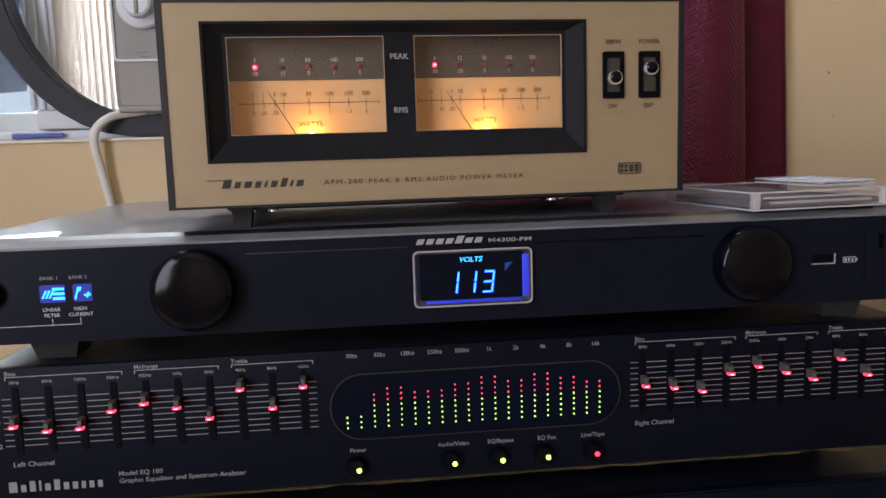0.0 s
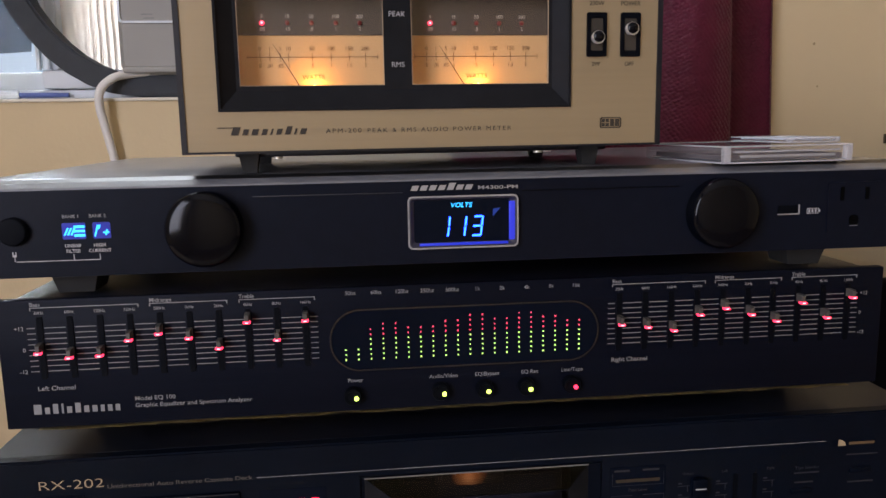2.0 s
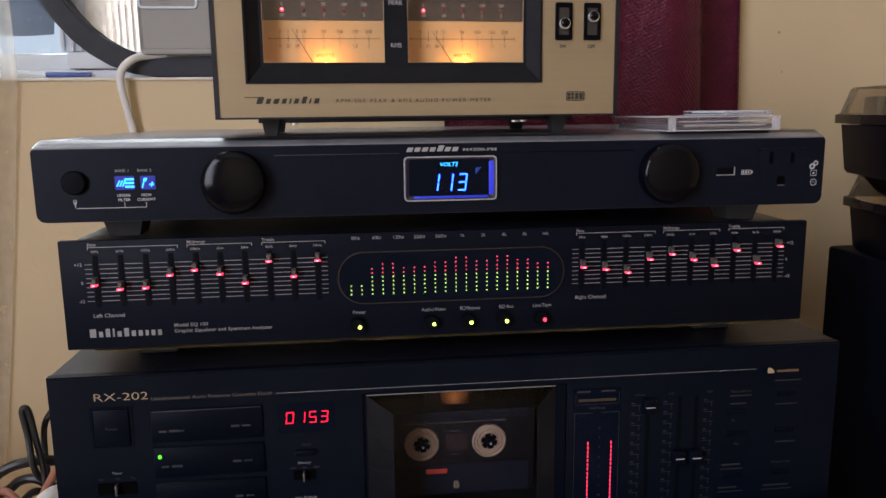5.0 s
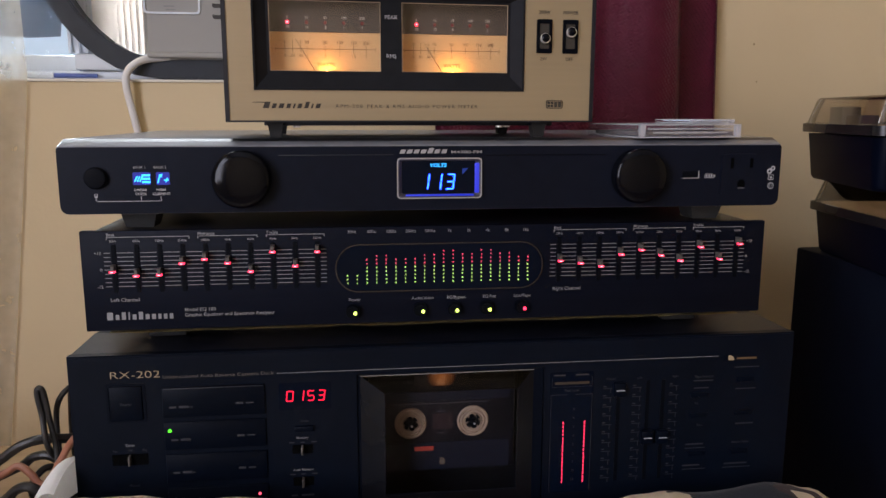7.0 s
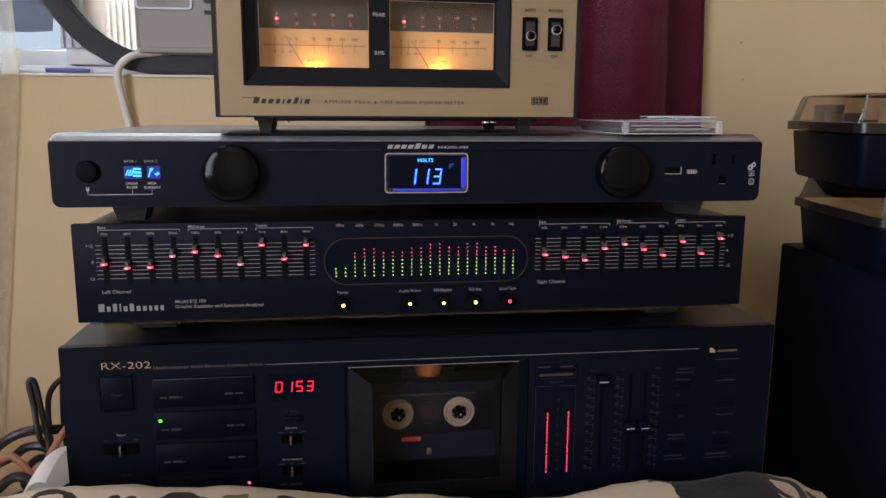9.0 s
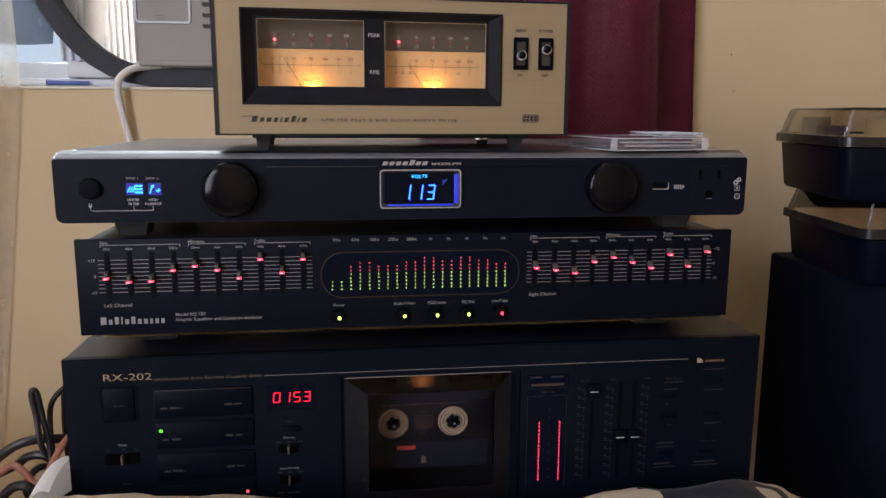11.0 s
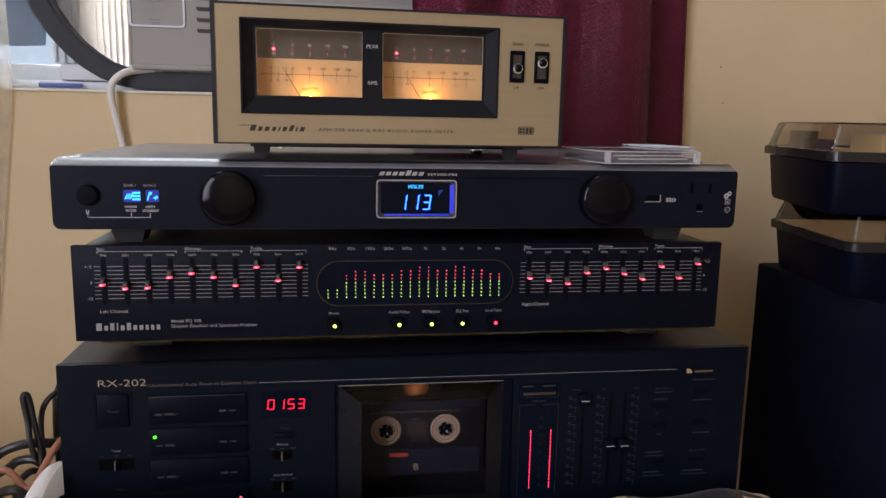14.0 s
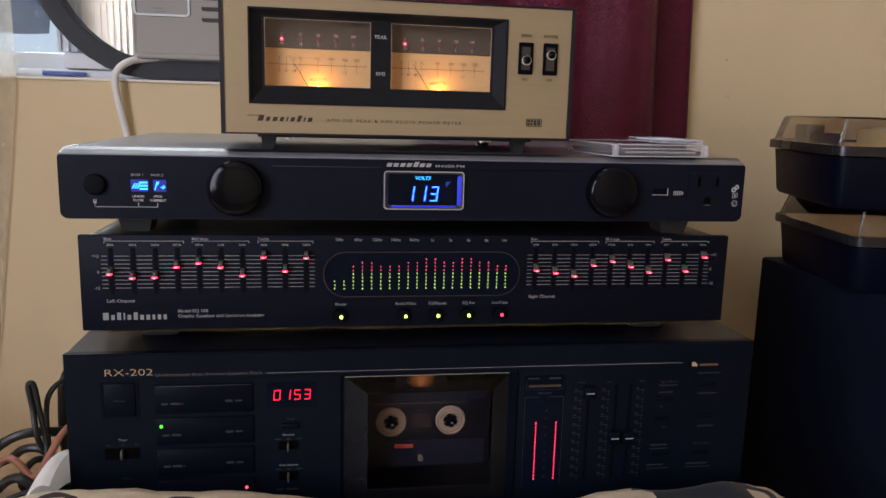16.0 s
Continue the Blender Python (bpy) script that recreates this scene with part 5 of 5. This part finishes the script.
for off, lit in ((0.0, (0,)), (0.0761, (0,))):
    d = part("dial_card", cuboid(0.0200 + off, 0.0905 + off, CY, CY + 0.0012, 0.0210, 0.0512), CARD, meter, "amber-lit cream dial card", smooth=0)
    part("peak_card", cuboid(0.0200 + off, 0.0905 + off, CY - 0.0010, CY + 0.0012, 0.0513, 0.0720), CARDGREY, meter, "grey strip with red peak lights", smooth=0)
    part("dial_housing", merge(cuboid(0.0192 + off, 0.0200 + off, 0.0064, CY + 0.0012, 0.0200, 0.0720), cuboid(0.0905 + off, 0.0912 + off, 0.0064, CY + 0.0012, 0.0200, 0.0720), cuboid(0.0192 + off, 0.0912 + off, 0.0064, CY + 0.0012, 0.0720, 0.0728), cuboid(0.0192 + off, 0.0912 + off, 0.0064, CY + 0.0012, 0.0192, 0.0200)), mat("dial_housing_brown", (0.24, 0.16, 0.085), 0.6), meter, smooth=0)
    I0 = CY - 0.0003
    zl = 0.0416
    rects = [(0.0261 + off, 0.0849 + off, zl - 0.00016, zl + 0.00016)]
    for x in (0.0261, 0.0317, 0.0361, 0.0408, 0.0444, 0.0550, 0.0636, 0.0718, 0.0793, 0.0849):
        h = 0.0010 if x in (0.0261, 0.0849) else 0.0019
        rects.append((x - 0.00016 + off, x + 0.00016 + off, zl - h, zl + h))
    bars(rects, I0, INKBR, d, "scale_line")
    for w, x in (("0", 0.0317), ("1", 0.0361), ("5", 0.0408), ("10", 0.0444), ("50", 0.0550), ("100", 0.0636), ("150", 0.0718), ("200", 0.0793)):
        text(w, x + off, 0.0454, I0, 0.0026, INKBR, d)
    for w, x in (("0", 0.0317), (".01", 0.0361), (".05", 0.0408), (".1", 0.0444), (".5", 0.0550), ("1", 0.0636), ("1.5", 0.0718), ("2", 0.0793)):
        text(w, x + off, 0.0378, I0, 0.0024, INKBR, d)
    text("WATTS", 0.0553 + off, 0.0327, I0, 0.0030, INKBR, d, width=0.0102)
    nx = ((0.0379, 0.0470), (0.0496, 0.0275)) if off == 0 else ((0.0375, 0.0462), (0.0496, 0.0275))
    nd = bmesh.new()
    (xa, za), (xb, zb2) = nx
    nd.faces.new([nd.verts.new(p) for p in ((xa + off - 0.0001, CY - 0.0030, za), (xb + off - 0.0003, CY - 0.0030, zb2), (xb + off + 0.0003, CY - 0.0030, zb2), (xa + off + 0.0001, CY - 0.0030, za))])
    part("needle", nd, BLACKPR, meter, "thin dark needle", smooth=0)
    for k, (x, up, lo) in enumerate(((0.0334, "5", ".05"), (0.0445, "15", ".15"), (0.0553, "50", ".5"), (0.0662, "100", "1"), (0.0770, "200", "2"))):
        text(up, x + off, 0.0595, CY - 0.0014, 0.0023, INKWH, meter)
        text(lo, x + off, 0.0540, CY - 0.0014, 0.0023, INKWH, meter)
        part("peak_light", lathe([(0.0011, 0.0), (0.0010, -0.0010), (0.0002, -0.0014)], x + off, CY - 0.0010, 0.0566, 12), R_LEDHOT if k in lit else R_OFF, meter, "lit red peak light" if k in lit else "unlit red peak light")
    for k in lit:
        part("light_core", lathe([(0.0006, 0.0), (0.0005, -0.0004), (0.0001, -0.0006)], 0.0334 + 0.0109 * k + off, CY - 0.0022, 0.0566, 10), LED_CORE, meter)
    part("bulb", lathe([(0.0012, 0.004), (0.0014, 0.0), (0.0010, -0.002), (0.0002, -0.0026)], 0.0556 + off, CY - 0.0030, 0.0278, 12), BULB, meter, "small warm filament bulb")
    lamp = new("dial_lamp", bpy.data.lights.new("dial_lamp", "POINT"))
    lamp.data.energy, lamp.data.color, lamp.data.shadow_soft_size = 0.019, (1.0, 0.43, 0.095), 0.002
    lamp.parent = meter
    lamp.location = (0.0556 + off, CY - 0.0046, 0.0286)
    gl = part("dial_glass", cuboid(0.0225 + off, 0.0880 + off, 0.0064, 0.0069, 0.0270, 0.0690), GLASS, meter, smooth=0)
    gl.visible_shadow = False
for x, zk, up, lo in ((0.1846, 0.0483, "200W", "2W"), (0.2008, 0.0521, "POWER", "OFF")):
    s = part("switch_plate", ring_plate(rounded(x - 0.0047, x + 0.0047, 0.0398, 0.0595, 0.0008), rounded(x - 0.0030, x + 0.0030, 0.0425, 0.0570, 0.0006), -0.0012, 0.0), MATTE, meter)
    part("switch_recess", cuboid(x - 0.0030, x + 0.0030, -0.0004, 0.0, 0.0425, 0.0570), BLACKPR, s, smooth=0)
    part("toggle_stem", lathe([(0.0022, 0.0), (0.0024, -0.0016)], x, -0.0004, zk, 16), CHROME, s)
    kn = part("toggle_knob", lathe([(0.0028, -0.0006), (0.0030, -0.0030), (0.0028, -0.0036), (0.0022, -0.0036), (0.0021, -0.0030), (0.0002, -0.0030)], x, -0.0004, zk, 24), CHROME, s, "chrome toggle with black tip")
    part("toggle_tip", lathe([(0.0026, -0.0034), (0.0025, -0.0041), (0.0018, -0.0047), (0.0002, -0.0049)], x - 0.0002, -0.0004, zk + 0.0002, 20), KNOB, s)
    text(up, x, 0.0637, -0.0003, 0.0027, BLACKPR, mf, width=0.0072 if up == "200W" else 0.0094)
    text(lo, x - 0.0002, 0.0366, -0.0003, 0.0026, BLACKPR, mf)
# maker's name: a rule and slanted plain blocks
blocks(0.0186, [0.0032, 0.0023, 0.0027, 0.0022, 0.0009, 0.0023, 0.0023, 0.0009, 0.0026], 0.0016, [0.0106] + [0.0096] * 5 + [0.0106, 0.0096, 0.0096], 0.0070, -0.0003, INK, mf, 0.35)
bars([(0.0130, 0.0205, 0.0101, 0.0105)], -0.0003, INK, mf, "maker_mark")
text("APM-200", 0.0597, 0.0083, -0.0003, 0.0028, BLACKPR, mf, "LEFT", width=0.0158, bold=0.0, spacing=1.25)
text("PEAK & RMS AUDIO POWER METER", 0.0780, 0.0082, -0.0003, 0.0027, BLACKPR, mf, "LEFT", width=0.0660, bold=0.0, spacing=1.35)
part("maker_badge", ring_plate(rounded(0.1868, 0.1972, 0.0072, 0.0122, 0.0010), rounded(0.1872, 0.1968, 0.0076, 0.0118, 0.0008), -0.0005, 0.0), BLACKPR, mf)
bars([(0.1876, 0.1892, 0.0080, 0.0095), (0.1876, 0.1892, 0.0099, 0.0114), (0.1896, 0.1912, 0.0080, 0.0095), (0.1896, 0.1912, 0.0099, 0.0114), (0.1918, 0.1937, 0.0080, 0.0114), (0.1942, 0.1962, 0.0080, 0.0114)], -0.0004, BLACKPR, mf, "maker_mark")
for x in (0.0198, 0.1815):
    for y in (0.012, 0.105):
        part("foot", loft([[(x, y, 0.0), (x + 0.0098, y, 0.0), (x + 0.0098, y + 0.010, 0.0), (x, y + 0.010, 0.0)], [(x + 0.0018, y + 0.001, -0.0103), (x + 0.0080, y + 0.001, -0.0103), (x + 0.0080, y + 0.009, -0.0103), (x + 0.0018, y + 0.009, -0.0103)]]), RUBBER, meter)
part("base_plate", cuboid(0.018, MW - 0.018, 0.016, 0.125, -0.0032, -0.0008, 0.0008), BLACKCASE, meter)
for x, y in ((0.037, 0.022), (0.163, 0.022), (0.170, 0.030)):
    part("base_screw", lathe([(0.0022, 0.0), (0.0022, 0.0012)], 0, 0, 0, 14), CHROME, meter).matrix_local = pose(x, y, -0.0044, 90)

# ---- cassette cases on the power conditioner ----
def tape_case(name, label, m, w, d, h, card):
    c = thing(name, label, "cassette case", m, "clear cases on the power conditioner")
    t = 0.0010
    part("base", merge(cuboid(0, w, 0, d, 0, t, 0.0002), cuboid(0, t, 0, d, t, h * 0.5), cuboid(w - t, w, 0, d, t, h * 0.5), cuboid(t, w - t, 0, t, t, h * 0.5)), CLEAR, c)
    part("lid", merge(cuboid(0, w, 0, d, h - t, h, 0.0002), cuboid(0, t, 0, d, h * 0.54, h - t), cuboid(w - t, w, 0, d, h * 0.54, h - t), cuboid(t, w - t, 0, t, h * 0.54, h - t)), CLEAR, c)
    e = 0.0007
    for z in (0.0, h - e):
        part("edge", ring_plate(rounded(-0.0002, w + 0.0002, -0.0002, d + 0.0002, 0.0008, 2), rounded(e, w - e, e, d - e, 0.0006, 2), z, z + e), CLEAREDGE, c).matrix_local = Matrix(((1, 0, 0, 0), (0, 0, 1, 0), (0, 1, 0, 0), (0, 0, 0, 1)))
    for x in (0.0, w - 0.0035):
        part("corner_block", cuboid(x, x + 0.0035, 0.0001, 0.003, e, h - e, 0.0002), CLEAREDGE, c)
    part("inlay", cuboid(0.004, w - 0.003, 0.004, d - 0.004, t + 0.0003, max(h * 0.45, t + 0.0011)), card, c, "printed inlay card")
    part("paper_edge", cuboid(0.010, w - 0.008, 0.0022, 0.0032, h * 0.30, h * 0.44), INLAY[0], c, "pale paper edge of the inlay")
    # bar added as a glint across the case front
    part("front_glint_bar", cuboid(0.006, w - 0.006, 0.0012, 0.0026, h * 0.60, h * 0.70, 0.0003), CLEAREDGE, c)
    return c


tape_case("cassette_case", "clear plastic cassette case with dark inlay", pose(0.1215, -0.0055, 1.0042, 0, 0, 6.5), 0.0690, 0.076, 0.0082, INLAY[1])
tape_case("cassette_case", "thin clear plastic case resting on another case", pose(0.1640, 0.016, 1.0126, 0, 0, 5), 0.0300, 0.050, 0.0026, mat("pale_card", (0.62, 0.70, 0.80), 0.5, var=0.15, scale=90))

# ---- speaker cabinet with cassette boxes ----
spk = thing("speaker_cabinet", "tall matte black speaker cabinet", "speaker")
part("cabinet", cuboid(0.411, 0.76, -0.02, 0.285, 0.0, 0.8820, 0.003), SPK, spk)
part("grille", cuboid(0.4235, 0.748, -0.032, -0.0202, 0.04, 0.872, 0.006), MATTE, spk)


def tape_box(label, m, w, d, hb, hl, seed):
    """A tub with a hinged see-through lid; the corner at the origin is the near left one of the rim's foot."""
    b = thing("cassette_box", label, "storage box", m, "cassette boxes")

    def rect(i, z, r=0.012):
        return [(x, y, z) for x, y in rounded(i, w - i, i, d - i, r, 4)]
    part("tub", loft([rect(0.006, 0.0), rect(0.004, 0.003), rect(0.0, hb - 0.008)]), TUB, b)
    part("rim", loft([rect(-0.0045, hb - 0.0065), rect(-0.0045, hb + 0.0015)]), LIDEDGE, b)
    lid = loft([rect(-0.003, hb + 0.0016), rect(-0.0015, hb + 0.003), rect(0.0040, hb + hl - 0.002), rect(0.0060, hb + hl)])
    part("lid", lid, LID, b, "smoked see-through lid").visible_shadow = False
    pts = [(-0.0010, -0.0010, hb + 0.003), (0.0030, 0.0030, hb + hl - 0.003)]
    part("lid_corner_glint", tube([(p[0] + 0.004, p[1] + 0.004, p[2]) for p in pts], 0.0013, 8, 2), LIDRIM, b)
    rnd = random.Random(seed)
    x = 0.045 if seed == 8 else 0.07
    while x < w - 0.03:
        t = rnd.choice((0.012, 0.0165, 0.0165))
        part("cassette_case_inside", cuboid(x, x + t, 0.014, 0.014 + 0.06, 0.006, hb + hl * rnd.uniform(0.55, 0.72), 0.0008), rnd.choice(INLAY), b)
        x += t + rnd.choice((0.0006, 0.002, 0.012))
    for y in ((0.085, 0.125) if seed == 8 else ()):
        part("cassette_case_inside", cuboid(0.018, 0.036, y, y + 0.03, 0.006, hb + hl * rnd.uniform(0.3, 0.7), 0.0015), INLAY[2], b)
    return b


tape_box("black cassette box with empty-looking smoked lid", pose(0.3925, 0.113, 0.8822, 0, 0, -9.0), 0.30, 0.163, 0.0485, 0.0255, 3)
tape_box("black cassette box with smoked lid stacked on another", pose(0.3640, 0.112, 0.9564, 0, 0, -13.5), 0.30, 0.165, 0.0520, 0.0258, 8)
loose = thing("cassette_case", "clear cassette case lying on the upper cassette box", "cassette case", pose(0.505, 0.150, 1.0345, 0, 0, -8))
part("case_body", cuboid(0, 0.069, 0, 0.09, 0, 0.0165, 0.001), CLEAR, loose)
part("inlay", cuboid(0.003, 0.066, 0.004, 0.086, 0.002, 0.012, 0.0005), INLAY[0], loose)
